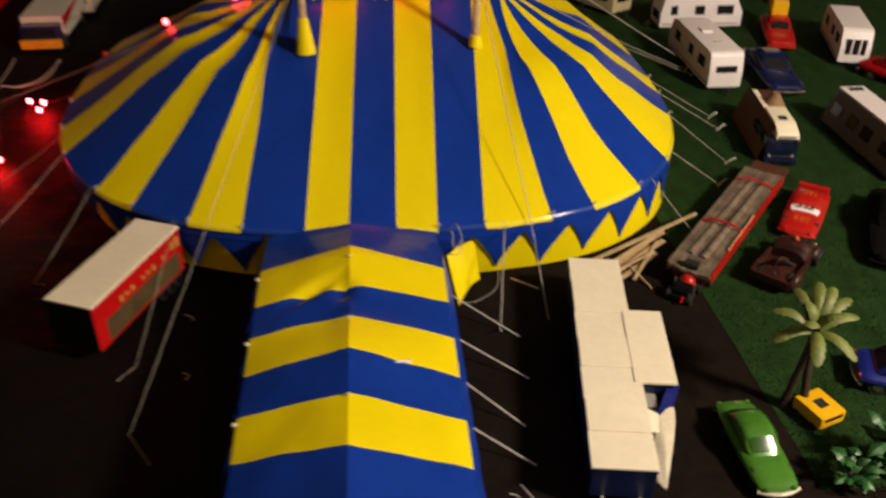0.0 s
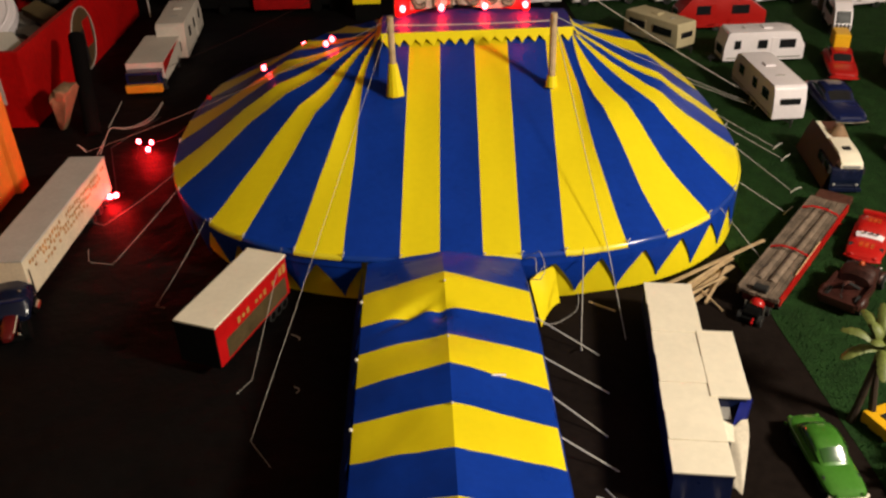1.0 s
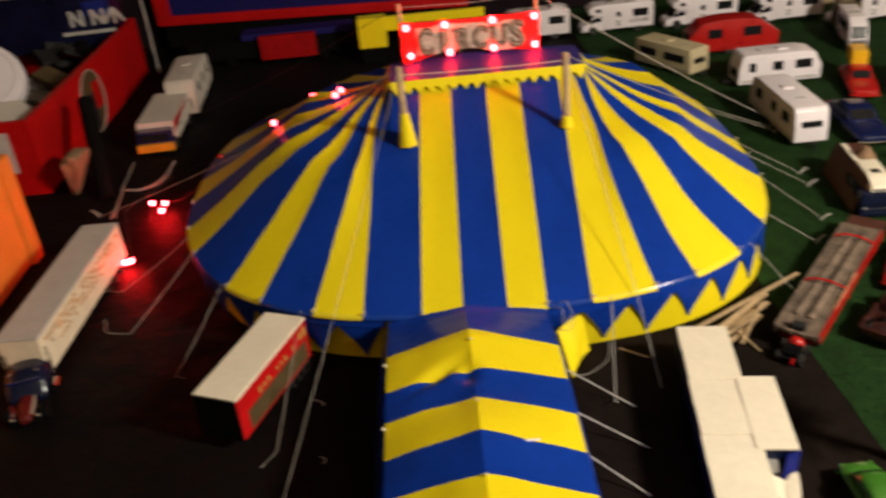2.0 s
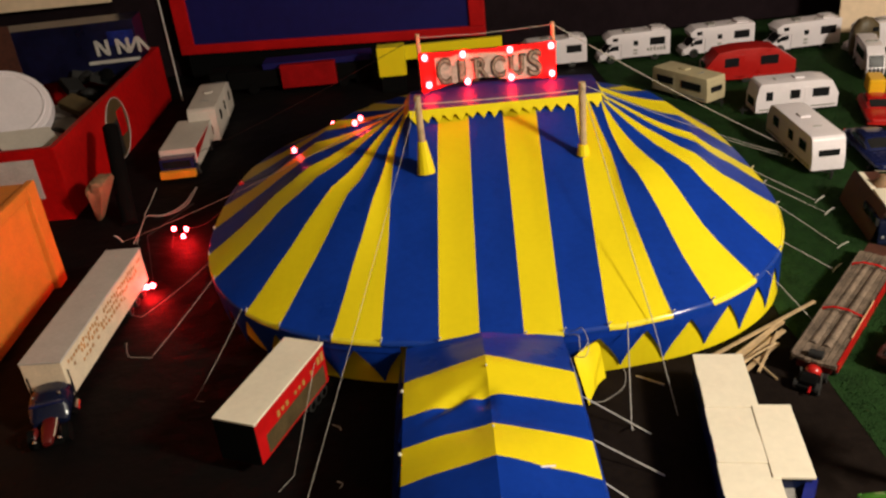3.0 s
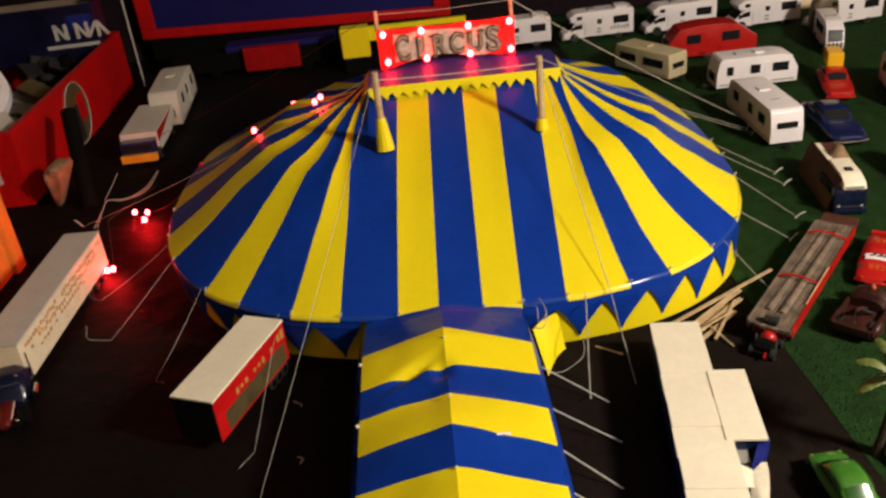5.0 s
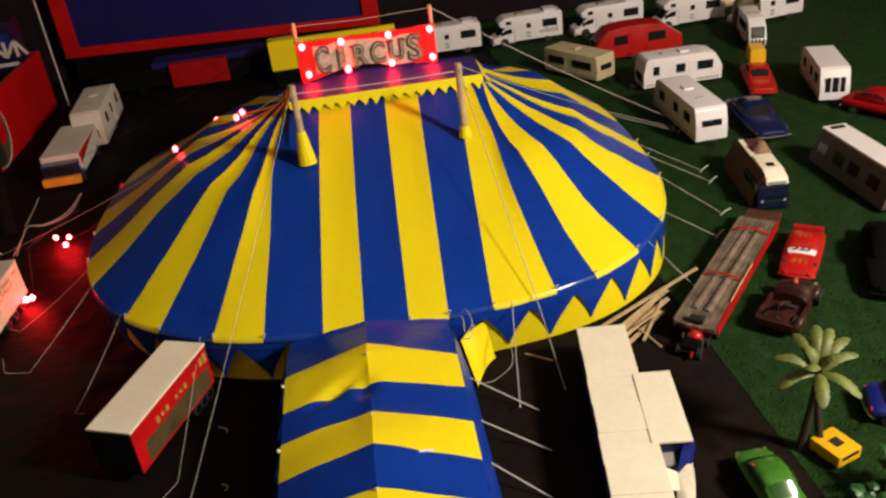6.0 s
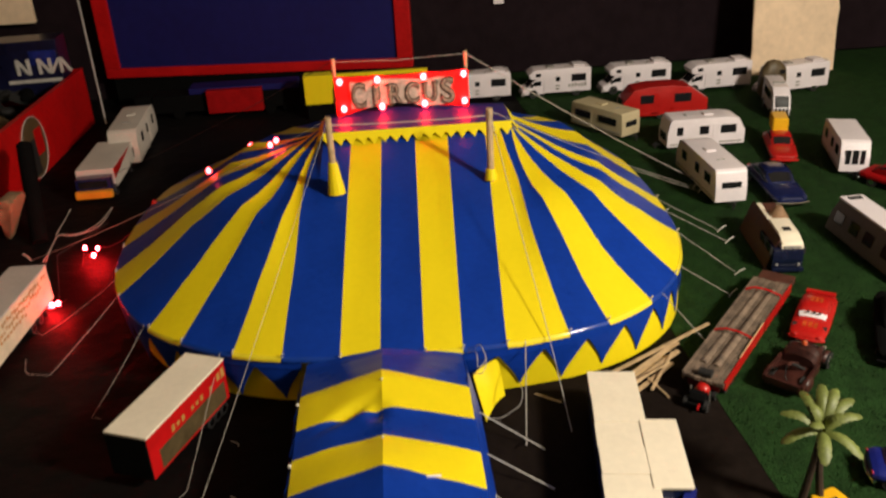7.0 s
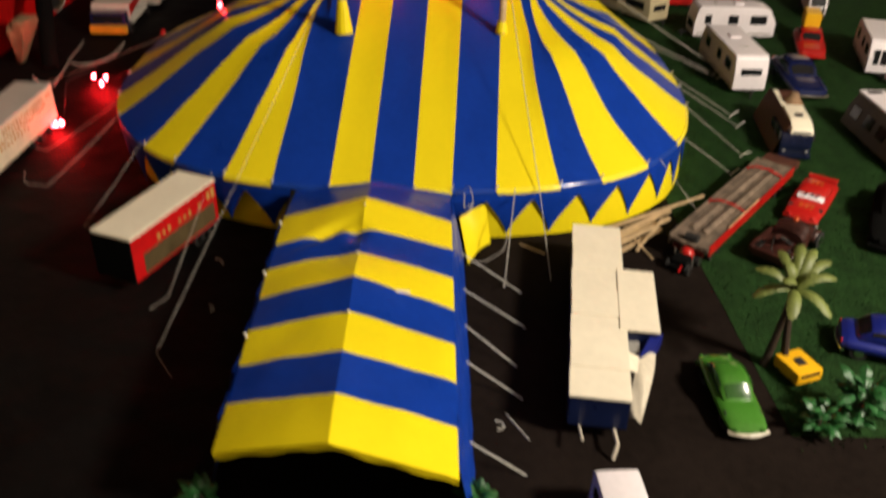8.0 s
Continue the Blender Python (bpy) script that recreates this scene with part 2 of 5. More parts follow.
# ---- the room and the ground ----
ROOM = (-1.5, 1.5, -2.0, 0.78, 1.9)
x0, x1, y0, y1, zt = ROOM
solo("ground", box(x0, x1, y0, y1, -0.03, 0.0), CLOTH, "black cloth laid over the display table", "ground", "structure")
solo("wall_north", box(x0, x1, y1, y1 + 0.05, -0.03, zt), WALL, "unseen wall kept dark brown to limit bounce behind the display", "wall", "structure")
# south and east walls and ceiling are unseen, pale to return fill light
solo("wall_south", box(x0, x1, y0 - 0.05, y0, -0.03, zt), FILLBOUNCE, "unseen plain cream wall that bounces fill light", "wall", "structure")
# unseen too; dark so that little light bounces back from the west
solo("wall_west", box(x0 - 0.05, x0, y0, y1, -0.03, zt), WALL, "unseen wall kept dark brown to limit bounce", "wall", "structure")
solo("wall_east", box(x1, x1 + 0.05, y0, y1, -0.03, zt), FILLBOUNCE, "unseen plain cream wall that bounces fill light", "wall", "structure")
solo("ceiling", box(x0, x1, y0, y1, zt, zt + 0.05), FILLBOUNCE, "unseen plain cream ceiling that bounces fill light", "ceiling", "structure")


def edge_x(y):
    return 0.258 - 0.030 * (y + 0.4)


def grass_mat():
    bm = bmesh.new()
    rows = []
    ys = np.linspace(-0.447, 0.765, 90)
    for y in ys:
        e = edge_x(y) + 0.0015 * noise.noise(Vector((0, y * 30, 0)))
        rows.append([Vector((e + (1.2 - e) * k / 30, y, 0.0010 + 0.0002 * noise.noise(Vector((k * 0.7, y * 9, 2))))) for k in range(31)])
    slab(rows, 0.0008, bm)
    return solo("grass_mat", bm, GRASS, "short green artificial grass mat on the table", "grass mat", "structure")


grass_mat()

# dark board between the porch and the grass
bm = bmesh.new()
left, right = [], []
ys = [y0 + (-0.4475 - y0) * i / 14 for i in range(15)] + [-0.4385 + 0.2235 * i / 9 for i in range(10)]
for z in (0.0006, -0.004):
    left.append([bm.verts.new((0.064, y, z)) for y in ys])
    right.append([bm.verts.new((edge_x(y) + 0.004 if y > -0.44 else 0.95, y, z)) for y in ys])
for i in range(24):
    bm.faces.new((left[0][i], right[0][i], right[0][i + 1], left[0][i + 1]))
    bm.faces.new((left[0][i], left[0][i + 1], left[1][i + 1], left[1][i]))
    bm.faces.new((right[0][i], right[0][i + 1], right[1][i + 1], right[1][i]))
bm.faces.new((left[0][24], right[0][24], right[1][24], left[1][24]))
solo("road", bm, ROAD, "dark brown board laid as a road beside the porch", "road", "structure")


# ---- the big top ----
CX, CY, AY = 0.025, 0.0433, 0.2785
EAST, WEST = (0.264, 2.8), (0.281, 2.5)  # half width and roundness of each side
EAVE_Z, TOP_Z = 0.0495, 0.140
TX0, TX1, TY0, TY1 = -0.047, 0.133, 0.026, 0.075


def eave_at(a):
    """The eave's outline: a rounded square; a = 0 is the middle of the front, turning to +x."""
    c, s = math.sin(a), -math.cos(a)
    half, power = EAST if c > 0 else WEST
    r = (abs(c / half) ** power + abs(s / AY) ** power) ** (-1 / power)
    return Vector((CX + r * c, CY + r * s, EAVE_Z))


RUNS = {}
for side in (1, -1):
    arc = [eave_at(side * math.pi * i / 720) for i in range(721)]
    run = [0.0]
    for p, q in zip(arc, arc[1:]):
        run.append(run[-1] + (q - p).length)
    RUNS[side] = [r * RUNS[1][-1] / run[-1] if side < 0 and r > 0.4 else r for r in run]
HALF = RUNS[1][-1]


def eave_run(s):
    """The eave at s metres along it from the front's middle, either way."""
    a = np.interp(abs(s), RUNS[1 if s >= 0 else -1], [math.pi * i / 720 for i in range(721)])
    return eave_at(math.copysign(a, s))


def top_run(s):
    """The point of the crown's edge from which the cloth falls to eave_run(s)."""
    sg = 1 if s >= 0 else -1
    w, k = (0.094, 1.09) if s >= 0 else (0.0865, 0.955)
    d, back = TY1 - TY0, (TX1 - TX0) / 2
    corner = 0.0345 + sg * w * k
    u = abs(s)
    v = max(0.0, u - w) / (HALF - w)
    v = (d + back) * v * v if s >= 0 else 0.5 * d * (1 - math.exp(-(u - w) / 0.025)) + (0.5 * d + back) * v ** 1.3 if u > w else 0.0
    if u < w:
        p = (0.0345 + sg * u * k, TY0)
    elif v < d:
        p = (corner, TY0 + v)
    else:
        p = (corner - sg * (v - d), TY1)
    return Vector((p[0], p[1], TOP_Z))


def knee_at(s):
    """Where along the fall the quarter poles lift the cloth."""
    return 0.47 + 0.085 * min(1.0, max(0.0, (s - 0.19) / 0.07)) if s > 0 else 0.47 + 0.05 * min(1.0, max(0.0, (-s - 0.10) / 0.06))


def roof_point(s, t):
    a, b = top_run(s), eave_run(s)
    p = a.lerp(b, t)
    corner = min(1.0, max(0.0, (abs(s) - 0.09) / 0.06))
    west = 1.0 if s > 0 else 1.0 + 0.25 * min(1.0, max(0.0, (-s - 0.20) / 0.06))
    k = knee_at(s)
    p.z += (0.0030 + 0.0100 * corner) * west * ((t / k) ** (1 + 1.2 * corner) if t < k else ((1 - t) / (1 - k)) ** (1 + 0.3 * corner))
    return p


# seams along the eave from the front's middle: to +x and to -x
RIGHT = [0.0065, 0.036, 0.070, 0.121, 0.157, 0.208, 0.262, 0.350, 0.398, 0.435, 0.497, 0.554, 0.605, 0.660, 0.715, 0.770, 0.83]
LEFT = [-0.027, -0.058, -0.103, -0.144, -0.194, -0.236, -0.309, -0.362, -0.413, -0.465, -0.520, -0.575, -0.63, -0.685, -0.74, -0.80]
SEAMS = LEFT[::-1] + RIGHT
SEAMS = [s for s in SEAMS if abs(s) < HALF - 0.02]
first_yellow = SEAMS.index(0.0065)


# how far a seam strays along the eave on its way down, in millimetres: rows by the seam's place, columns by the fall
FALL = (0.0, 0.20, 0.37, 0.52, 0.67, 0.80, 1.0)
STRAY = {
    -0.500: (0, 0, 0, 0, 0, 0, 0),
    -0.335: (10, 20, 36, 34, 6, 5, 0),
    -0.236: (-40, -28, 3, 2, -1, -1, 0),
    -0.144: (-55, -30, -4, 0, 0, 0, 0),
    -0.103: (-55, -42, -20, -10, -5, -3, 0),
    -0.058: (0, 0, 0, 0, 0, 0, 0),
    0.070: (0, 0, 0, 0, 0, 0, 0),
    0.121: (-38, -31, -22, -17, -11, -6, 0),
    0.157: (-58, -43, -28, -15, -10, -7, 0),
    0.208: (-55, -43, -33, -17, -16, -11, 0),
    0.262: (-40, -26, -25, -15, -14, -8, 0),
    0.350: (-70, -62, -52, -56, -48, -22, 0),
    0.417: (-45, -46, -65, -61, -40, -12, 0),
    0.600: (0, 0, 0, 0, 0, 0, 0),
}


def wavy(s, t):
    """A seam's place along the eave: it strays on its way down, and the cut edges waver a little."""
    k = s - 2 * HALF if s > HALF else s
    stray = np.interp(k, list(STRAY), [np.interp(t, FALL, row) for row in STRAY.values()]) / 1000
    side = min(1.0, max(0.0, (abs(k) - 0.08) / 0.10))
    return s + float(stray) + side * math.sin(math.pi * t) * (0.0035 * noise.noise(Vector((k * 31, t * 5.5, 1.7))) + 0.002 * noise.noise(Vector((k * 31, t * 11, 5.1))))


tent = thing("circus_tent", "blue and yellow striped vinyl circus tent on a black cloth", "tent")
ring = SEAMS + [SEAMS[0] + 2 * HALF]
for k, (s0, s1) in enumerate(zip(ring, ring[1:])):
    rows = []
    for j in range(13):
        row = []
        for i in range(7):
            s = s0 + (s1 - s0) * i / 6
            k0 = knee_at(s - 2 * HALF if s > HALF else s)
            t = k0 * j / 6 if j < 7 else k0 + (1 - k0) * (j - 6) / 6
            s = wavy(s0, t) + (wavy(s1, t) - wavy(s0, t)) * i / 6
            s = s - 2 * HALF if s > HALF else s
            p = roof_point(s, t)
            p.z -= 0.0011 * math.sin(math.pi * i / 6) * math.sin(math.pi * min(1, t * 1.05))
            p.z += 0.0008 * noise.noise(p * 28.0) + 0.0006 * noise.noise(Vector((s * 90, t * 4, 7.0))) * math.sin(math.pi * t)
            row.append(p)
        rows.append(row)
    for out, down in ((0.0006, 0.0003), (0.0010, 0.0008), (0.0013, 0.0016)):
        row = []
        for p in rows[12]:
            q = Vector((p.x - CX, p.y - CY, 0)).normalized() * out
            row.append(Vector((p.x + q.x, p.y + q.y, p.z - down)))
        rows.append(row)
    blue = (k - first_yellow) % 2 == 1
    part("roof_panel", slab(rows, 0.0008), BLUE if blue else YELLOW, tent, "blue vinyl stripe" if blue else "yellow vinyl stripe", True)


HEM_BLUE = mat("blue_hem", (0.008, 0.045, 0.30), 0.20, vary=0.10, scale=40, spec=0.5)
HEM_YELLOW = mat("yellow_hem", (0.80, 0.66, 0.03), 0.20, vary=0.05, scale=40, spec=0.5)
for k, (s0, s1) in enumerate(zip(ring, ring[1:])):
    if not -0.30 < s0 < 0.36:
        continue
    rows = []
    for reach, fall in ((-0.0008, -0.0005), (0.0001, 0.0003), (0.0010, -0.0004), (0.0017, -0.0013), (0.0021, -0.0023), (0.0022, -0.0032)):
        row = []
        for i in range(13):
            p = eave_run(s0 + 0.0004 + (s1 - s0 - 0.0008) * i / 12)
            q = Vector((p.x - CX, p.y - CY, 0)).normalized() * (reach + 0.0004 * noise.noise(Vector((p.x * 45, p.y * 45, k + fall * 300))))
            row.append(Vector((p.x + q.x, p.y + q.y, p.z + fall + 0.0004 * noise.noise(Vector((p.x * 60, p.y * 60, k))))))
        rows.append(row)
    part("rolled_hem", slab(rows, 0.0005), HEM_BLUE if (k - first_yellow) % 2 == 1 else HEM_YELLOW, tent, "glossy hem rolled over the edge", True)


def lean(s):
    """How far the foot of the side wall stands out beyond its top."""
    return 0.0 if s < 0 else -0.003 + 0.010 * min(1.0, max(0.0, (s - 0.10) / 0.15))


def hanging(s0, s1, z0, z1, inset, n=3, leaning=False, foot=None):
    """A strip of cloth that hangs below the eave."""
    rows = []
    for z in (z0, (z0 + z1) / 2, z1):
        row = []
        for i in range(n + 1):
            s = s0 + (s1 - s0) * i / n
            p = eave_run(s)
            c = Vector((CX, CY, 0))
            out = Vector((p.x - c.x, p.y - c.y, 0)).normalized()
            f = (z0 - z) / (z0 - z1)
            q = p - out * (inset + ((inset if foot is None else foot) - inset) * f - (lean(s) * f if leaning else 0))
            q.z = z
            row.append(q)
        rows.append(row)
    return rows


def sheet(rows, thick, centre):
    """Upright cloth with its thickness towards the centre."""
    bm = bmesh.new()
    a = [[bm.verts.new(p) for p in r] for r in rows]
    b = [[bm.verts.new(p + (Vector((centre[0] - p.x, centre[1] - p.y, 0)).normalized() * thick)) for p in r] for r in rows]
    for i in range(len(rows) - 1):
        for j in range(len(rows[0]) - 1):
            bm.faces.new((a[i][j], a[i][j + 1], a[i + 1][j + 1], a[i + 1][j]))
            bm.faces.new((b[i][j], b[i + 1][j], b[i + 1][j + 1], b[i][j + 1]))
    return bm


# side wall, valance and pennants, all round
count = 48
step = 2 * HALF / count
for k in range(count):
    s0 = 0.0625 + (k - count // 2) * step
    s1 = s0 + step
    mid = (s0 + s1) / 2
    if mid < -HALF:
        s0, s1, mid = s0 + 2 * HALF, s1 + 2 * HALF, mid + 2 * HALF
    if -0.080 < mid < 0.040:
        continue
    beside_porch = 0.0 < mid < 0.060
    if s1 > HALF:
        s1 = HALF
    if s1 - s0 < 0.003:
        continue
    if not beside_porch or mid > 0.045:
        part("side_wall", sheet(hanging(s0, s1, EAVE_Z - 0.004, 0.001, 0.0015 if s0 > 0 else 0.012, 6, True, 0.006 if s0 > 0 else 0.012), 0.0008, (CX, CY)), YELLOW, tent, "yellow side wall cloth")
    low = EAVE_Z - 0.0105
    part("valance", sheet(hanging(s0, s1, EAVE_Z - 0.002, low, -0.0012, 4), 0.0008, (CX, CY)), BLUE, tent, "blue valance strip")
    tip = 0.017 if beside_porch else 0.0055 + random.uniform(-0.002, 0.002)
    lean_tip = random.uniform(-0.002, 0.002)
    bm = bmesh.new()
    rows = []
    for m in range(8):
        v = m / 7
        half = (s1 - s0) / 2 * (1 - v) ** 1.3 + 0.0003
        z = low + 0.0012 + (tip - low) * v
        row = []
        for f in (-1.0, 0.0, 1.0):
            sv = mid + f * half + lean_tip * v
            p = eave_run(sv)
            out = Vector((p.x - CX, p.y - CY, 0)).normalized()
            q = p + out * (0.0008 * (1 - v) + lean(sv) * v * 0.8 - 0.0040 * v + 0.0010 * math.sin(math.pi * v) * (1 - abs(f)))
            q.z = z
            row.append(q)
        rows.append(row)
    part("pennant", sheet(rows, 0.0007, (CX, CY)), BLUE, tent, "blue tapering pennant", True)

# steel fittings at the eave seams, and the loose end of the wall beside the porch
for s0 in SEAMS:
    if abs(s0) < 0.45:
        p = eave_run(s0)
        part("eave_fitting", tube([p + Vector((0, 0, -0.004)), p + Vector((0, -0.001, 0.002)), p + Vector((0.0015, -0.002, 0.004))], 0.0007, 5), PALEWIRE, tent, "small pale steel eave fitting")
flap = []
for j in range(9):
    v = j / 8
    a = Vector((0.0675, -0.2410, 0.0280)).lerp(Vector((0.0742, -0.2675, 0.002)), v)
    b = Vector((0.0880, -0.2280, 0.0350)).lerp(Vector((0.0930, -0.2340, 0.001)), v)
    flap.append([a.lerp(b, i / 8) + Vector((0.0, 0.0016 * math.sin(5.0 * i / 8 + 2.2 * v) + 0.008 * v * math.sin(math.pi * i / 8), 0)) for i in range(9)])
part("wall_flap", sheet(flap, 0.0008, (CX, CY)), YELLOW, tent, "yellow wall cloth pulled to the porch", True)

# crown with its pointed fringe
KX0, KX1, KY0, KY1, KZ = -0.048, 0.137, 0.020, 0.081, 0.1465
rows = []
for j in range(7):
    v = j / 6
    rows.append([Vector((KX0 + (KX1 - KX0) * i / 10, KY0 + (KY1 - KY0) * v, KZ + 0.0025 * math.sin(math.pi * v) + 0.0095 * math.sin(math.pi * i / 10) * math.exp(-((v - 0.72) / 0.26) ** 2) * v + 0.0006 * noise.noise(Vector((i, j, 0))))) for i in range(11)])
part("crown", slab(rows, 0.002), CROWN, tent, "raised blue vinyl crown", True)


def fringe(a, b, n):
    """A band that slants out over the roof and ends in pointed teeth, bowed between them."""
    bm = bmesh.new()
    a, b = Vector(a), Vector(b)
    d = (b - a) / n
    out = d.cross(Vector((0, 0, 1))).normalized()
    thick = Vector((0, 0, -0.0007)) - out * 0.0003
    for i in range(n):
        p, q = a + d * i, a + d * (i + 1)
        low = lambda f, drop: p.lerp(q, f) + out * drop * 0.75 + Vector((0, 0, -drop))
        tip = random.uniform(0.0100, 0.0122)
        f0 = 0.5 + random.uniform(-0.10, 0.10)
        pts = [p, q, low(1.0, 0.0052), low(0.80, 0.0070), low(f0, tip), low(0.20, 0.0070), low(0.0, 0.0052)]
        f = [bm.verts.new(x) for x in pts]
        g = [bm.verts.new(x + thick) for x in pts]
        bm.faces.new(f)
        bm.faces.new(g[::-1])
        m = len(pts)
        for k in range(m):
            bm.faces.new((f[k], g[k], g[(k + 1) % m], f[(k + 1) % m]))
    return bm


for a, b, n in (((KX0, KY0, KZ), (KX1, KY0, KZ), 17), ((KX1, KY0, KZ), (KX1, KY1, KZ), 6), ((KX1, KY1, KZ), (KX0, KY1, KZ), 17), ((KX0, KY1, KZ), (KX0, KY0, KZ), 6)):
    part("scalloped_fringe", fringe(a, b, n), YELLOW, tent, "yellow fringe with pointed teeth")

# king poles with their sleeves
PX0, PX1, PY0, PY1 = -0.036, 0.107, -0.053, 0.066
QX0, QX1 = -0.034, 0.098
for px, py, zb, top in ((PX0, PY0, 0.117, 0.184), (PX1, PY0, 0.118, 0.182), (QX0, PY1, 0.145, 0.208), (QX1, PY1, 0.145, 0.207)):
    pole = part("king_pole", rod((px, py, 0.0), (px, py, top), 0.0036 if py < 0 else 0.0024, 0.0030 if py < 0 else 0.0020), WOOD, tent, "pale wooden king pole")
    if py > 0:
        continue
    if px < 0:
        part("pole_sleeve", rod((px + 0.001, py - 0.003, zb - 0.004), (px, py, zb + 0.025), 0.0085, 0.0042, 12), YELLOW, pole, "yellow sleeve")
    else:
        part("pole_sleeve", rod((px, py - 0.001, zb - 0.003), (px, py, zb + 0.007), 0.0060, 0.0044, 12), YELLOW, pole, "short yellow collar")
part("pole_cord", tube(sag((PX0, PY0, 0.1765), (PX1, PY0, 0.1755), 0.0012), 0.0006), TWINE, tent, "thin white cord between the poles")

# sign between the rear poles
BX0, BX1 = -0.036, 0.102
sign = thing("circus_sign", "red board with pale panel, carved letters and red bulbs", "sign", pose(0.0009, PY1 - 0.006, 0.0299) @ Matrix.Scale(0.957, 4))


def plate(outline, y0, y1):
    """A cut-out plate from an outline in x and z, between two depths."""
    bm = bmesh.new()
    front = [bm.verts.new((x, y0, z)) for x, z in outline]
    back = [bm.verts.new((x, y1, z)) for x, z in outline]
    n = len(outline)
    bm.faces.new(front)
    bm.faces.new(back[::-1])
    for i in range(n):
        bm.faces.new((front[i], back[i], back[(i + 1) % n], front[(i + 1) % n]))
    return bm


low = [(0.0148, 0.1344), (0.034, 0.1346), (0.047, 0.1370), (0.066, 0.1379), (0.078, 0.1362), (0.090, 0.1330), (0.105, 0.1323), (0.121, 0.1346)]
high = [(0.121, 0.1613), (0.105, 0.1622), (0.098, 0.1606), (0.080, 0.1622), (0.064, 0.1630), (0.040, 0.1646), (0.030, 0.1618), (0.0148, 0.1622)]
ends = [(-0.001, 0.1680), (-0.001, 0.1270), (0.0150, 0.1290)] + [(x, z - 0.0008) for x, z in low[1:-1]] + [(0.1230, 0.1300), (0.139, 0.1290), (0.139, 0.1675), (0.070, 0.1668)]
part("board", plate([(BX0 + x, z) for x, z in ends], -0.002, 0.002), SIGNRED, sign, "glossy red cut-out board")
part("post", box(BX0, BX0 + 0.006, -0.0015, 0.0015, 0.1235, 0.1275), SIGNRED, sign, "red foot")
part("post", box(BX1 - 0.006, BX1, -0.0015, 0.0015, 0.1235, 0.1295), SIGNRED, sign, "red foot")
part("panel", plate([(BX0 + x, z) for x, z in low + high], -0.0045, -0.0021), SIGNPALE, sign, "pale pink panel with a wavy edge")


def lettering(text, size, width, depth, material, parent, m, name="lettering", label="", grow=0.0008):
    cu = bpy.data.curves.new(name, "FONT")
    cu.body, cu.size, cu.extrude, cu.align_x, cu.align_y = text, size, depth, "CENTER", "CENTER"
    cu.offset = grow
    tmp = bpy.data.objects.new("tmp", cu)
    scene.collection.objects.link(tmp)
    bpy.context.view_layer.update()
    me = bpy.data.meshes.new_from_object(tmp.evaluated_get(bpy.context.evaluated_depsgraph_get()))
    bpy.data.objects.remove(tmp)
    xs = [v.co.x for v in me.vertices]
    k = width / (max(xs) - min(xs))
    me.transform(m @ Matrix.Diagonal((k, 1, 1, 1)))
    me.materials.clear()
    me.materials.append(material)
    ob = new(name, me)
    ob.parent = parent
    return tagged(ob, label)


for i, ch in enumerate("CIRCUS"):
    big = 0.037 if i in (0, 5) else 0.030
    wide = 0.0072 if ch == "I" else 0.0150
    lx = BX0 + 0.0235 + i * 0.0187
    face = lettering(ch, big, wide, 0.0010, LETTER, sign, pose(lx, -0.0052, 0.1468, 90, 0, 0), "letter", "dark brown outlined letter", 0.0011)
    lettering(ch, big, wide - 0.0022, 0.0004, INLAY, face, pose(lx, -0.0062, 0.1468, 90, 0, 0), "inlay", "mottled tan inlay", -0.0002)
    if ch in "IRU":
        hz = 0.0107
        for sx in ((-0.5, 0.5) if ch == "U" else (-0.5,) if ch == "R" else (0.0,)):
            for up in ((1,) if ch == "U" else (-1, 1)):
                cx = lx + sx * (wide - 0.003)
                part("serif", box(cx - 0.0037, cx + 0.0037, -0.0060, -0.0046, 0.1468 + up * hz - 0.0009, 0.1468 + up * hz + 0.0009), LETTER, face)
for i, (bx, up) in enumerate(((0.005, 1), (0.044, 1), (0.092, 1), (0.134, 1), (0.007, 0), (0.047, 0), (0.092, 0), (0.134, 0))):
    part("bulb", ball((BX0 + bx, -0.006, 0.1642 if up else 0.1355), 0.0032, sz=1.15), SIGNBULB, sign, "lit red bulb", True)
part("sign_cord", tube([(BX0, 0.004, 0.183), (0.03, 0.004, 0.181), (BX1, 0.004, 0.183)], 0.00028), TWINE, sign, "white cord")

# guy ropes and hooked pegs
peg_proto = None


def peg(p, turn):
    global peg_proto
    m = pose(p[0], p[1], 0.0, 0, 0, turn)
    if peg_proto is None:
        bm = tube([(0, 0, -0.004), (0, 0, 0.0015), (0.0035, 0, 0.0050), (0.0080, 0, 0.0075), (0.0090, 0, 0.0070)], 0.0006)
        peg_proto = tagged(part("tent_peg", bm, PALEWIRE, None), "bent steel wire tent peg in the ground", "tent peg", "pegs round the tent")
        peg_proto.matrix_world = m
        return
    copy_thing(peg_proto, m)


def guy(a, b, drop=0.0, r=0.00028, *tail):
    pts = sag(a, b, drop) + [Vector(p) for p in tail]
    part("guy_rope", tube(pts, r, 5), TWINE, tent, "thin white guy rope")
    if not tail:
        peg(b, math.degrees(math.atan2(b[1] - a[1], b[0] - a[0])))


def eave_pt(s, dz=0.0):
    p = eave_run(s)
    return (p.x, p.y, p.z + dz)


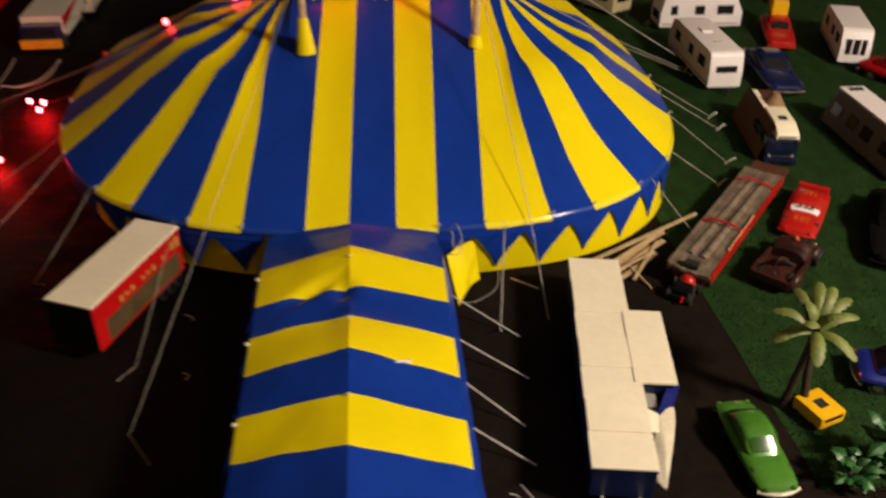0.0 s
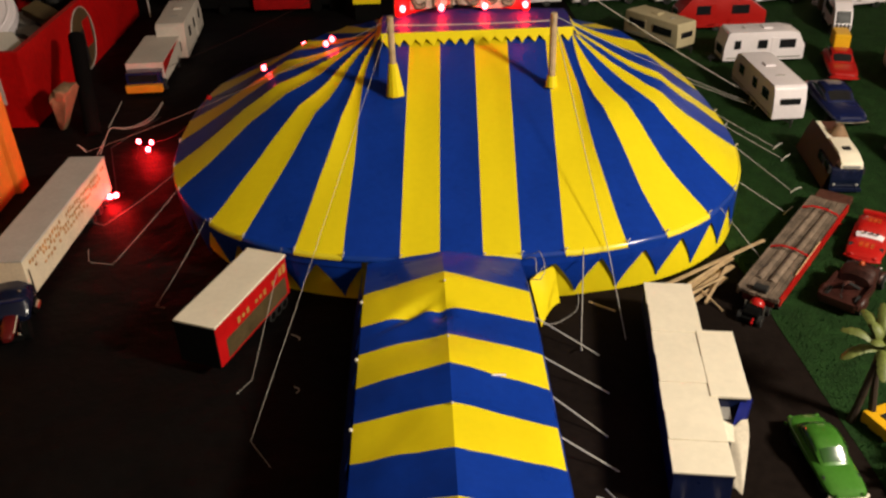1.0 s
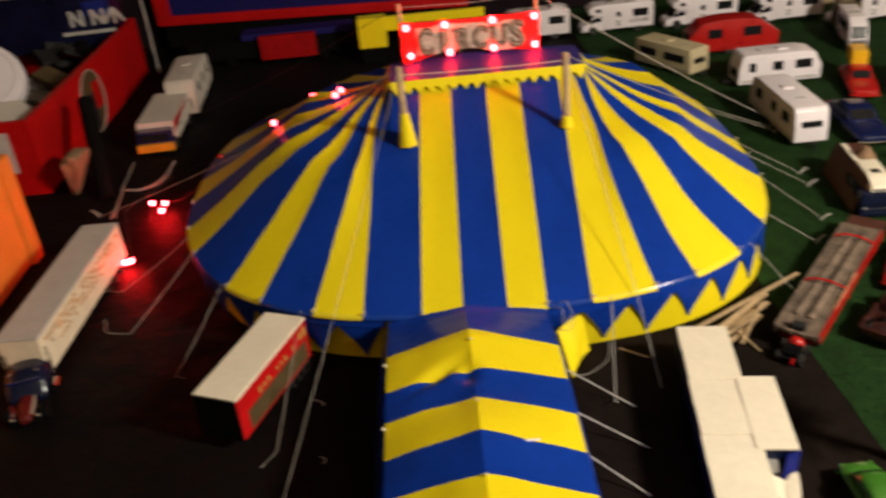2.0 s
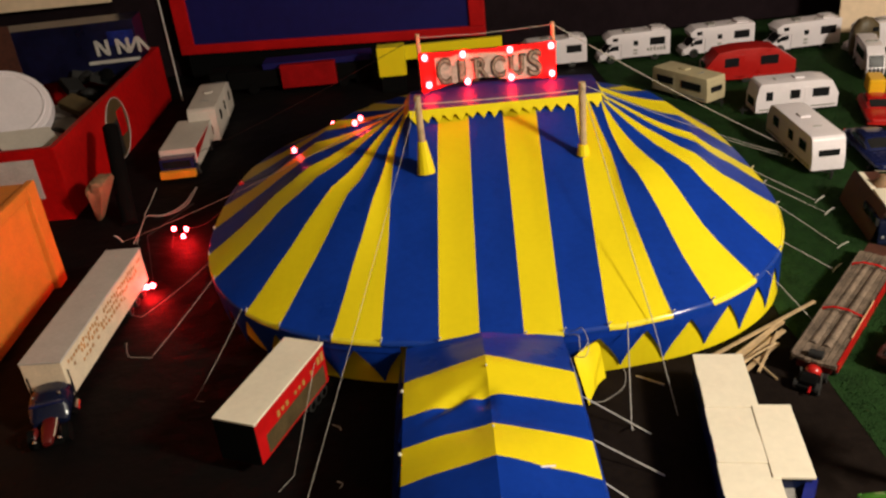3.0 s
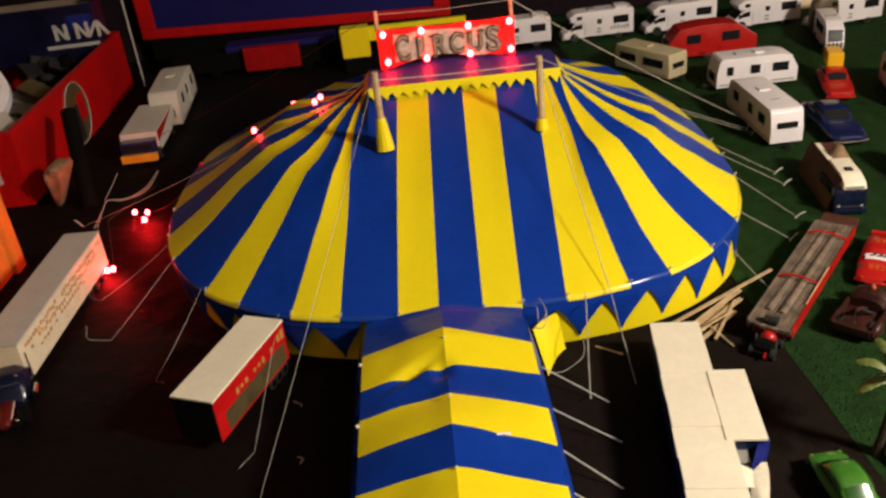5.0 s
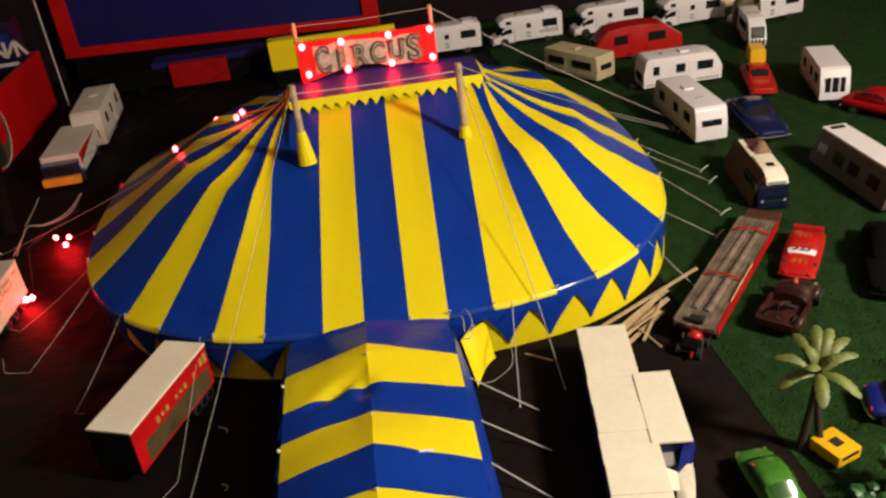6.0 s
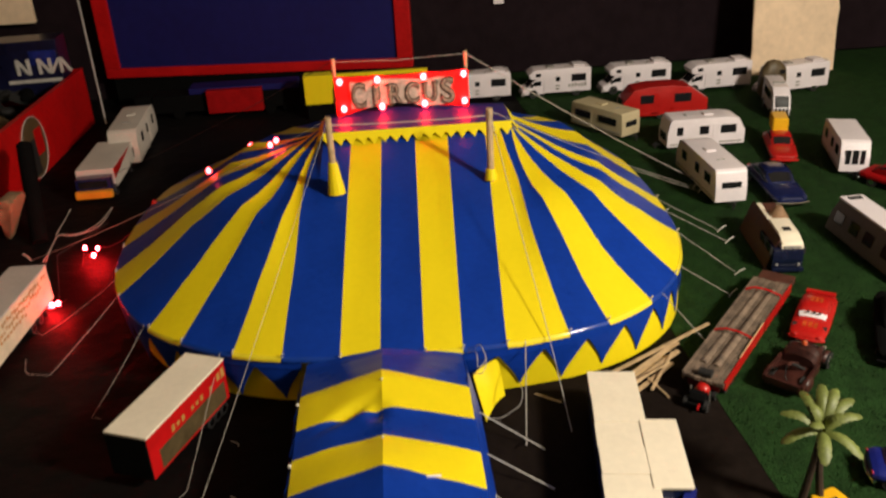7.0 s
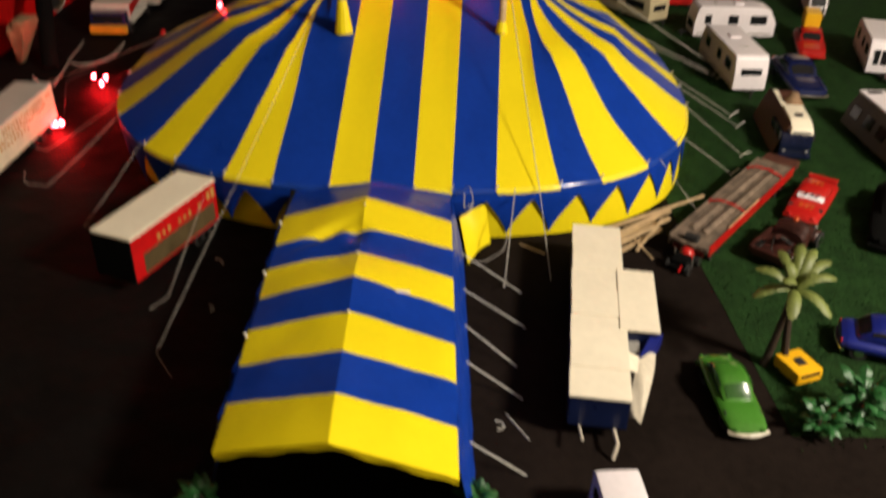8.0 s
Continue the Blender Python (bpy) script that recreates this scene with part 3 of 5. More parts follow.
RT, RB = (PX1, PY0, 0.180), (QX1, PY1, 0.205)
LT, LB = (PX0, PY0, 0.182), (QX0, PY1, 0.206)
guy(RB, (0.3885, 0.1727, 0.004), 0.004, 0.00042)
guy(RT, (0.3768, 0.1572, 0.004), 0.004)
guy(eave_pt(0.52), (0.3778, 0.1427, 0.004))
guy(eave_pt(0.43), (0.3608, 0.0318, 0.004))
guy(eave_pt(0.40), (0.359, 0.0033, 0.004))
guy(eave_pt(0.35), (0.3424, -0.0662, 0.004))
guy(eave_pt(0.278), (0.3206, -0.1075, 0.004))
guy(eave_pt(0.225), (0.2726, -0.1945, 0.004))
guy(eave_pt(0.085), (0.1000, -0.2940, 0.0), 0.0, 0.00045)
part("guy_rope", tube(sag(RT, (0.1280, -0.2335, 0.0512), 0.002) + [Vector((0.1355, -0.2845, 0.0))], 0.00036, 5), TWINE, tent, "thin white guy rope")
guy(LT, (-0.1328, -0.3747, 0.0), 0.003, 0.0002, (-0.1290, -0.3810, 0.001), (-0.1160, -0.4000, 0.001))
guy(eave_pt(-0.155), (-0.1416, -0.3117, 0.0), 0.001, 0.0002, (-0.1499, -0.3277, 0.001))
guy(eave_pt(-0.243), (-0.2355, -0.2130, 0.0), 0.002, 0.0002, (-0.2270, -0.2170, 0.0005))
guy(eave_pt(-0.312), (-0.2905, -0.1450, 0.0), 0.001, 0.00024, (-0.3100, -0.1420, 0.001), (-0.3140, -0.1370, 0.001), (-0.3195, -0.1200, 0.002))
guy(eave_pt(-0.345), (-0.3200, -0.0730, 0.0), 0.002, 0.0002, (-0.3300, -0.0690, 0.001))
guy(LT, (-0.3911, 0.0968, 0.0), 0.006, 0.00026)
part("guy_rope", tube(sag(LB, (-0.3998, 0.3251, 0.0), 0.006), 0.0003, 5), BLACK, tent, "thin dark guy rope")

# bits of bent wire lying about
for pts in ([(-0.1190, -0.2600, 0.0006), (-0.1130, -0.2640, 0.0006), (-0.1120, -0.2680, 0.0010)], [(-0.1100, -0.3220, 0.0006), (-0.1060, -0.3250, 0.0006), (-0.1075, -0.3290, 0.0006)], [(0.0850, -0.4360, 0.0006), (0.0890, -0.4380, 0.0010), (0.0900, -0.4420, 0.0012), (0.0860, -0.4440, 0.0008)], [(0.0920, -0.4300, 0.0006), (0.1040, -0.4520, 0.0006)]):
    solo("wire_scrap", tube(smooth_line(pts, 4), 0.00045, 5), PALEWIRE, "short bent wire scrap lying on the black cloth", "wire", "", "wire scraps")

# porch
porch = thing("tent_porch", "striped blue and yellow vinyl entrance porch of the tent", "tent porch")
RIDGE = lambda y: 0.068 + 0.008 * (-(y) - 0.25) / 0.27 + 0.0015 * math.sin(y * 60)
# edges of the bands: along the ridge, and along either eave
BANDS = [-0.236, -0.284, -0.326, -0.355, -0.392, -0.426, -0.463, -0.500, -0.533]
BANDS_WEST = [-0.236, -0.289, -0.328, -0.358, -0.391, -0.423, -0.454, -0.484, -0.520]
BANDS_EAST = [-0.236, -0.295, -0.331, -0.366, -0.400, -0.433, -0.466, -0.500, -0.535]
EZ, EW = 0.055, 0.0590
for k in range(8):
    rows = []
    for j in range(13):
        v = j / 12
        row = []
        for i in range(-24, 25):
            u = i / 24
            side = BANDS_EAST if u > 0 else BANDS_WEST
            ya, yb = (BANDS[m] + (side[m] - BANDS[m]) * abs(u) for m in (k, k + 1))
            y = ya + (yb - ya) * v + 0.001 * noise.noise(Vector((u * 3, k + v, 0)))
            rise = min(1.0, max(0.0, (-0.243 - y) / 0.050)) ** 0.8
            ez, rz = 0.0465 + (EZ - 0.0465) * rise, 0.0560 + (RIDGE(y) - 0.0560) * rise
            z = ez + (rz - ez) * (1 - abs(u)) ** 0.93
            fold = y + 0.316 - 0.030 * (u + 0.1)
            z -= 0.0042 * math.exp(-(fold / 0.005) ** 2) * (math.exp(-((u + 0.40) / 0.28) ** 2) if u < 0 else 0.0)
            z -= 0.0052 * math.exp(-((y + 0.329) / 0.009) ** 2) * math.exp(-((u + 0.06) / 0.11) ** 2)
            z -= 0.0030 * math.exp(-((y + 0.352) / 0.020) ** 2) * math.exp(-(u / 0.5) ** 2)
            z += 0.0009 * noise.noise(Vector((u * 2.5, y * 30, 3)))
            row.append(Vector((u * EW + 0.001 * u * u, y, z)))
        rows.append(row)
    bm = slab([r[:25] for r in rows], 0.0008)
    own = slab([r[24:] for r in rows], 0.0008)
    part("roof_band", merge(bm, own), BLUE if k % 2 == 0 else YELLOW, porch, "blue vinyl band" if k % 2 == 0 else "yellow vinyl band", True)
for s in (-1, 1):
    for k in range(7 if s < 0 else 8):
        ya, yb = -0.245 - 0.0355 * k, -0.245 - 0.0355 * (k + 1)
        rows = []
        for z in (EZ if k else 0.047, 0.036, 0.018, 0.001):
            rows.append([Vector((s * (EW + 0.0005 + 0.012 * (EZ - z) / EZ + 0.001 * math.sin(9 * (y * 20 + z * 30))), max(y, -0.496) if s < 0 else y, z)) for y in (ya, (ya + yb) / 2, yb)])
        part("side_wall", sheet(rows, 0.0008, (0, -0.38)), BLUE, porch, "blue vinyl side wall")
# hem round the open front
bm = bmesh.new()
hem = []
for i in range(-12, 13):
    u = i / 12
    edge = BANDS_EAST if u > 0 else BANDS_WEST
    hem.append((u * EW + 0.001 * u * u, BANDS[8] + (edge[8] - BANDS[8]) * abs(u), EZ + (RIDGE(-0.531) - EZ) * (1 - abs(u)) ** 0.93))
rims = []
for dy in (0.0005, 0.0015):
    rims.append([bm.verts.new((x, y + dy, z)) for x, y, z in hem])
    rims.append([bm.verts.new((x * 0.985, y + dy, z - 0.0040 - 0.0008 * math.sin(1.3 * i))) for i, (x, y, z) in enumerate(hem)])
for i in range(len(hem) - 1):
    for a, b in ((0, 1), (3, 2), (1, 3), (2, 0)):
        bm.faces.new((rims[a][i], rims[a][i + 1], rims[b][i + 1], rims[b][i]))
part("front_hem", bm, YELLOW, porch, "narrow yellow hem round the open front", True)
for y, g in ((-0.272, (0.112, -0.302)), (-0.320, (0.111, -0.344)), (-0.362, (0.102, -0.386)), (-0.40, (0.103, -0.417)), (-0.47, (0.100, -0.480)), (-0.52, (0.098, -0.535))):
    part("guy_rope", tube(sag((EW + 0.0095, y, 0.016), (g[0], g[1], 0.001), 0.0), 0.0005, 5), PALEWIRE, porch, "thin steel guy wire")
for pts in ([(0.0705, -0.2360, 0.050), (0.0740, -0.2430, 0.056), (0.0765, -0.2550, 0.050), (0.0725, -0.2620, 0.044), (0.0660, -0.2520, 0.038)], [(0.0640, -0.2400, 0.049), (0.0700, -0.2480, 0.053), (0.0700, -0.2590, 0.047), (0.0770, -0.2480, 0.046)], [(0.0750, -0.2650, 0.004), (0.0850, -0.2660, 0.005), (0.0930, -0.2630, 0.007), (0.1005, -0.2610, 0.012), (0.1030, -0.2585, 0.020), (0.1020, -0.2565, 0.026)]):
    part("loose_cord", tube(smooth_line(pts), 0.0003), TWINE, porch, "loose white cord")
# added white tube in place of a lamp glint on the band
part("glint_tube", tube([(0.0250, -0.3972, RIDGE(-0.397) - 0.0074), (0.0335, -0.3950, RIDGE(-0.395) - 0.0094)], 0.0007, 8), WHITE, porch, "short white tube standing for a glint on the vinyl")
for y in (-0.300, -0.364, -0.428):
    part("eyelet", ball((-EW, y, EZ + 0.001), 0.0013), PALEWIRE, porch, "steel eyelet")
    part("eyelet", ball((0.0, y, RIDGE(y) + 0.001), 0.0009), PALEWIRE, porch, "steel eyelet")

# strings of red lights along the side
lights = thing("light_string", "string of small lit red bulbs on a dark cable", "light string")
POS = [(-0.102, 0.079, 0.122), (-0.108, 0.074, 0.119), (-0.139, 0.136, 0.099), (-0.174, 0.068, 0.098), (-0.315, 0.094, 0.010), (-0.314, 0.076, 0.010), (-0.330, 0.098, 0.010), (-0.318, -0.031, 0.010), (-0.3255, -0.0275, 0.007)]
path = [Vector((QX0, PY1, 0.150))] + [Vector(p) for p in POS[:4]] + [Vector((-0.2348, 0.0594, 0.073))] + [Vector(p) for p in POS[4:]]
cable = []
for a, b in zip(path, path[1:]):
    cable += sag(a, b, 0.12 * (b - a).length, 5)[:-1]
cable += [path[-1], Vector((-0.323, -0.0169, 0.002)), Vector((-0.3636, 0.1014, 0.002)), Vector((-0.3211, 0.1618, 0.012))]
part("cable", tube(cable, 0.0005, 5), BLACK, lights, "thin dark cable")
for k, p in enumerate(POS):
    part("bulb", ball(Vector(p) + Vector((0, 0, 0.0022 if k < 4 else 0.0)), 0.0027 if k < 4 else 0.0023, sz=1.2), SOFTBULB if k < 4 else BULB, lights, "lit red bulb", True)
part("bulb", ball((-0.232, 0.055, 0.075), 0.0028), DIM, lights, "unlit red bulb", True)
cord = thing("white_cord", "loose white twin cord lying on the black cloth", "cord")
for dx in (0.0, 0.0035):
    part("strand", tube(smooth_line([(-0.332 + dx * 0.3, 0.214, 0.010), (-0.337 + dx, 0.182 - dx, 0.006), (-0.347 + dx, 0.163 - dx, 0.004), (-0.362, 0.155 - dx, 0.003), (-0.379, 0.156, 0.003), (-0.378, 0.130, 0.002), (-0.374 + dx, 0.085, 0.002)]), 0.0005, 6), TWINE, cord)
part("strand", tube(smooth_line([(-0.3895, 0.2362, 0.004), (-0.3862, 0.1992, 0.003), (-0.383, 0.1582, 0.003)]), 0.0005, 6), TWINE, cord)


# ---- vehicles ----
def at(x, y, heading):
    """A pose on the ground whose front (+y of the thing) points to heading, in degrees from +x."""
    z = 0.0012 if x > edge_x(y) else 0.0
    return pose(x, y, z, 0, 0, heading - 90)


def window(parent, bm, label="dark window"):
    return part("window", bm, DARK, parent, label)


def caravan(name, label, m, L, W, H, body=WHITE, front_win=(0.30, 0.55, 0.62), sides=((-0.28, 0.12), (0.05, 0.10), (0.30, 0.14)), slope=0.16, vent=True, rail=GREY, nose=None):
    """A touring caravan: shell with sloped ends, windows, skirt, wheels and drawbar."""
    c = thing(name, label, "caravan", m)
    h0 = 0.006
    nose = slope if nose is None else nose
    prof = [(-L / 2, h0), (L / 2, h0), (L / 2 * 1.0, H * 0.55), (L / 2 - nose * H, H * 0.93), (L / 2 - nose * H * 1.9, H), (-L / 2 + slope * H * 1.6, H), (-L / 2 + slope * H * 0.6, H * 0.93), (-L / 2, H * 0.55)]
    shell = part("shell", prism(prof, -W / 2, W / 2, 0.0016), body, c, "", True)
    part("skirt", box(-W / 2 - 0.0004, W / 2 + 0.0004, -L / 2 + 0.004, L / 2 - 0.004, h0 + 0.003, h0 + 0.0048), rail, shell, "grey trim strip")
    a, b, w = front_win
    window(c, box(-W * w / 2, W * w / 2, L / 2 - 0.0012, L / 2 + 0.0006, H * a, H * b, 0.0005))
    window(c, box(-W * 0.3, W * 0.3, -L / 2 - 0.0006, -L / 2 + 0.0012, H * 0.42, H * 0.62, 0.0005))
    for s in (-1, 1):
        for f, wid in sides:
            y = f * L
            window(c, box(s * W / 2 - 0.0008, s * W / 2 + 0.0007, y - wid * L / 2, y + wid * L / 2, H * 0.50, H * 0.76, 0.0004))
        part("door", box(s * W / 2 - 0.0008, s * W / 2 + 0.0004, -0.17 * L, -0.08 * L, h0 + 0.002, H * 0.82, 0.0003), body, c, "flush side door")
    if vent:
        part("roof_vent", box(-0.006, 0.006, -0.012, 0.0, H - 0.0005, H + 0.002, 0.0006), body, c, "raised roof vent")
        part("roof_vent", box(-0.005, 0.005, L * 0.22, L * 0.22 + 0.002, H - 0.0012, H + 0.0008, 0.0003), GREY, c, "grey roof vent")
    wheels(c, W / 2 - 0.003, (-0.006,), 0.0065, 0.005)
    part("drawbar", tube([(-0.008, L / 2 - 0.004, 0.006), (0, L / 2 + 0.014, 0.006), (0.008, L / 2 - 0.004, 0.006)], 0.0009), BLACK, c, "black drawbar")
    part("jockey_wheel", rod((0, L / 2 + 0.010, 0.0), (0, L / 2 + 0.010, 0.010), 0.0011), BLACK, c)
    return c


def motorhome(m):
    """A coach-built motorhome with a bulge over the cab, facing +y."""
    c = thing("motorhome", "white toy motorhome with dark windows on the grass mat", "motorhome", m, "motorhomes along the rear edge")
    L, W, H = 0.120, 0.036, 0.050
    body = [(-0.060, 0.008), (0.024, 0.008), (0.024, 0.031), (0.047, 0.034), (0.050, 0.042), (0.040, 0.0485), (0.030, H - 0.001), (-0.058, H), (-0.060, 0.047)]
    shell = part("shell", prism(body, -W / 2, W / 2, 0.0015), WHITE, c, "white living compartment", True)
    cab = [(0.022, 0.006), (0.060, 0.006), (0.061, 0.015), (0.052, 0.019), (0.040, 0.031), (0.022, 0.033)]
    part("cab", prism(cab, -W / 2 + 0.002, W / 2 - 0.002, 0.0014), WHITE, c, "white cab", True)
    bmw = prism([(0.0405, 0.0312), (0.0525, 0.0193), (0.0518, 0.0187), (0.0398, 0.0306)], -W / 2 + 0.005, W / 2 - 0.005)
    part("windscreen", bmw, DARK, c, "dark windscreen")
    part("bumper", box(-W / 2 + 0.001, W / 2 - 0.001, 0.058, 0.063, 0.005, 0.010, 0.001), GREY, c, "grey bumper")
    for s in (-1, 1):
        x = s * W / 2
        window(c, box(x - 0.0006, x + 0.0008, -0.051, -0.025, 0.026, 0.039, 0.0005), "wide dark side window")
        window(c, box(x - 0.0006, x + 0.0008, -0.005, 0.003, 0.028, 0.036, 0.0004))
        window(c, box(x - 0.0006, x + 0.0008, 0.029, 0.038, 0.0375, 0.0435, 0.0004), "small bunk window")
        part("entrance_door", box(x - 0.0006, x + 0.0005, -0.016, -0.008, 0.010, 0.042, 0.0003), WHITE, c)
        part("vent_grille", box(x - 0.0006, x + 0.0007, -0.004, 0.003, 0.013, 0.016, 0.0002), GREY, c)
        part("vent_grille", box(x - 0.0006, x + 0.0007, -0.004, 0.003, 0.0185, 0.0215, 0.0002), GREY, c)
        cw = prism([(0.028, 0.022), (0.047, 0.0205), (0.040, 0.0285), (0.028, 0.030)], x - s * 0.0022, x - s * 0.0012)
        window(c, cw, "dark cab side window")
        part("wing_mirror", box(x - 0.002, x + 0.003, 0.044, 0.047, 0.020, 0.026, 0.0006), BLACK, c)
        part("headlight", ball((s * 0.011, 0.0605, 0.013), 0.0022, sy=0.5), CHROME, c)
    part("roof_box", box(-0.012, 0.010, -0.050, -0.030, H - 0.0006, H + 0.004, 0.0012), WHITE, c, "white roof box")
    part("roof_hatch", box(-0.007, 0.007, 0.004, 0.016, H - 0.0008, H + 0.0016, 0.0006), GREY, c, "grey roof hatch")
    part("roof_rail", tube([(-0.014, -0.056, H), (-0.014, -0.054, H + 0.003), (-0.014, -0.016, H + 0.003), (-0.014, -0.014, H)], 0.0005), CHROME, c)
    wheels(c, W / 2 - 0.0035, (-0.034, 0.042), 0.0075, 0.006)
    return c


mh = motorhome(at(0.162, 0.612, 180) @ Matrix.Scale(0.94, 4))
for x, y, h in ((0.2941, 0.6062, 181), (0.4249, 0.597, 182), (0.5512, 0.573, 184), (0.6620, 0.5310, 190)):
    twin = copy_thing(mh, at(x, y, h))
    if x < 0.3:
        for i in range(6):
            part("lettering_bar", box(-0.0186, -0.0178, -0.0235 - 0.0056 * i, -0.0200 - 0.0056 * i, 0.0165, 0.0215 + 0.0012 * (i % 3)), GREY, twin, "small dark lettering")

caravan("caravan", "white toy caravan with a dark front window strip", at(0.3975, 0.1630, -89), 0.134, 0.037, 0.044, front_win=(0.52, 0.68, 0.62), slope=0.30, nose=0.09)
caravan("caravan", "white toy caravan with sloped ends parked sideways", at(0.4378, 0.3078, 180), 0.106, 0.038, 0.044, slope=0.34, nose=0.08, sides=((0.34, 0.08), (0.03, 0.12), (-0.28, 0.20)))
caravan("caravan", "cream toy caravan with brown windows", at(0.3265, 0.3978, -58), 0.102, 0.036, 0.039, body=CREAM, slope=0.05, nose=0.03, sides=((-0.25, 0.30), (0.22, 0.34)), front_win=(0.48, 0.68, 0.60))
caravan("caravan", "bright red toy caravan with rounded ends", at(0.4271, 0.4523, 0), 0.128, 0.038, 0.050, body=RED, slope=0.55, sides=((-0.22, 0.16), (0.20, 0.20)), vent=False, rail=RED)
three = caravan("caravan", "white toy caravan with three narrow front windows", at(0.5890, 0.2100, -105.5), 0.110, 0.034, 0.044, front_win=(0.36, 0.76, 0.66), slope=0.25, nose=0.12, vent=False)
for x in (-0.0045, 0.0045):
    part("mullion", box(x - 0.0008, x + 0.0008, 0.0543, 0.0559, 0.0155, 0.0338), WHITE, three, "white window divider")


def wedge_trailer():
    """A caravan whose sides, coloured dark for shade, lean in to a narrow white roof."""
    c = thing("caravan", "toy caravan with sides darkened for shade and a narrow white roof", "caravan", at(0.4935, -0.0495, -88))
    L, W, H = 0.128, 0.044, 0.041
    part("shell", prism([(-L / 2, 0.005), (L / 2, 0.005), (L / 2, H * 0.6), (L / 2 - 0.006, H - 0.002), (-L / 2 + 0.006, H - 0.002), (-L / 2, H * 0.6)], -W / 2, W / 2, 0.0014, taper=0.45), SHADESIDE, c, "sides coloured taupe for shade")
    part("roof", box(-0.0125, 0.0125, -L / 2 + 0.004, L / 2 - 0.004, H - 0.0022, H, 0.0006), WHITE, c, "white roof")
    part("roof_vent", box(-0.007, 0.007, -L / 2 + 0.009, -L / 2 + 0.015, H - 0.0003, H + 0.0010, 0.0003), BLACK, c, "black roof vent")
    for s in (-1, 1):
        for y in (-0.046, -0.018, 0.008, 0.040):
            own = box(-0.0006, 0.0006, y - 0.008, y + 0.008, -0.006, 0.006, 0.0003)
            own.transform(Matrix.Translation((s * 0.0172, 0, 0.0225)) @ pose(0, 0, 0, 0, -s * 15.5, 0))
            part("window", own, DARK, c, "dark window")
    wheels(c, 0.017, (-0.012, 0.004), 0.0065, 0.005)


wedge_trailer()


def section(stations, y, a, grow=0.0, power=2.7):
    """A point on a rounded shell: stations are rows of y, half width, underside, top; a turns round the section."""
    for p, q in zip(stations, stations[1:]):
        if y <= q[0]:
            break
    f = min(1.0, max(0.0, (y - p[0]) / (q[0] - p[0])))
    w, z0, z1 = (p[k] + (q[k] - p[k]) * f for k in (1, 2, 3))
    c, d = math.cos(a), math.sin(a)
    x = (w + grow) * math.copysign(abs(c) ** (2 / power), c)
    z = (z0 + z1) / 2 + ((z1 - z0) / 2 + grow) * math.copysign(abs(d) ** (2 / power), d)
    return Vector((x, y, z))


def shell_of(stations, n=20, steps=3):
    """A closed, rounded shell through the stations."""
    bm = bmesh.new()
    ys = [p[0] + (q[0] - p[0]) * k / steps for p, q in zip(stations, stations[1:]) for k in range(steps)] + [stations[-1][0]]
    rings = [[bm.verts.new(section(stations, y, 2 * math.pi * i / n)) for i in range(n)] for y in ys]
    for r, q in zip(rings, rings[1:]):
        for i in range(n):
            bm.faces.new((r[i], r[(i + 1) % n], q[(i + 1) % n], q[i]))
    bm.faces.new(rings[0])
    bm.faces.new(rings[-1])
    return bm


def shell_patch(stations, y0, y1, a0, a1, grow=0.0004, rows=6, cols=8):
    """A thin plate that lies on a shell, between two turns round it in degrees."""
    return slab([[section(stations, y0 + (y1 - y0) * j / rows, math.radians(a0 + (a1 - a0) * i / cols), grow) for i in range(cols + 1)] for j in range(rows + 1)], 0.0006)


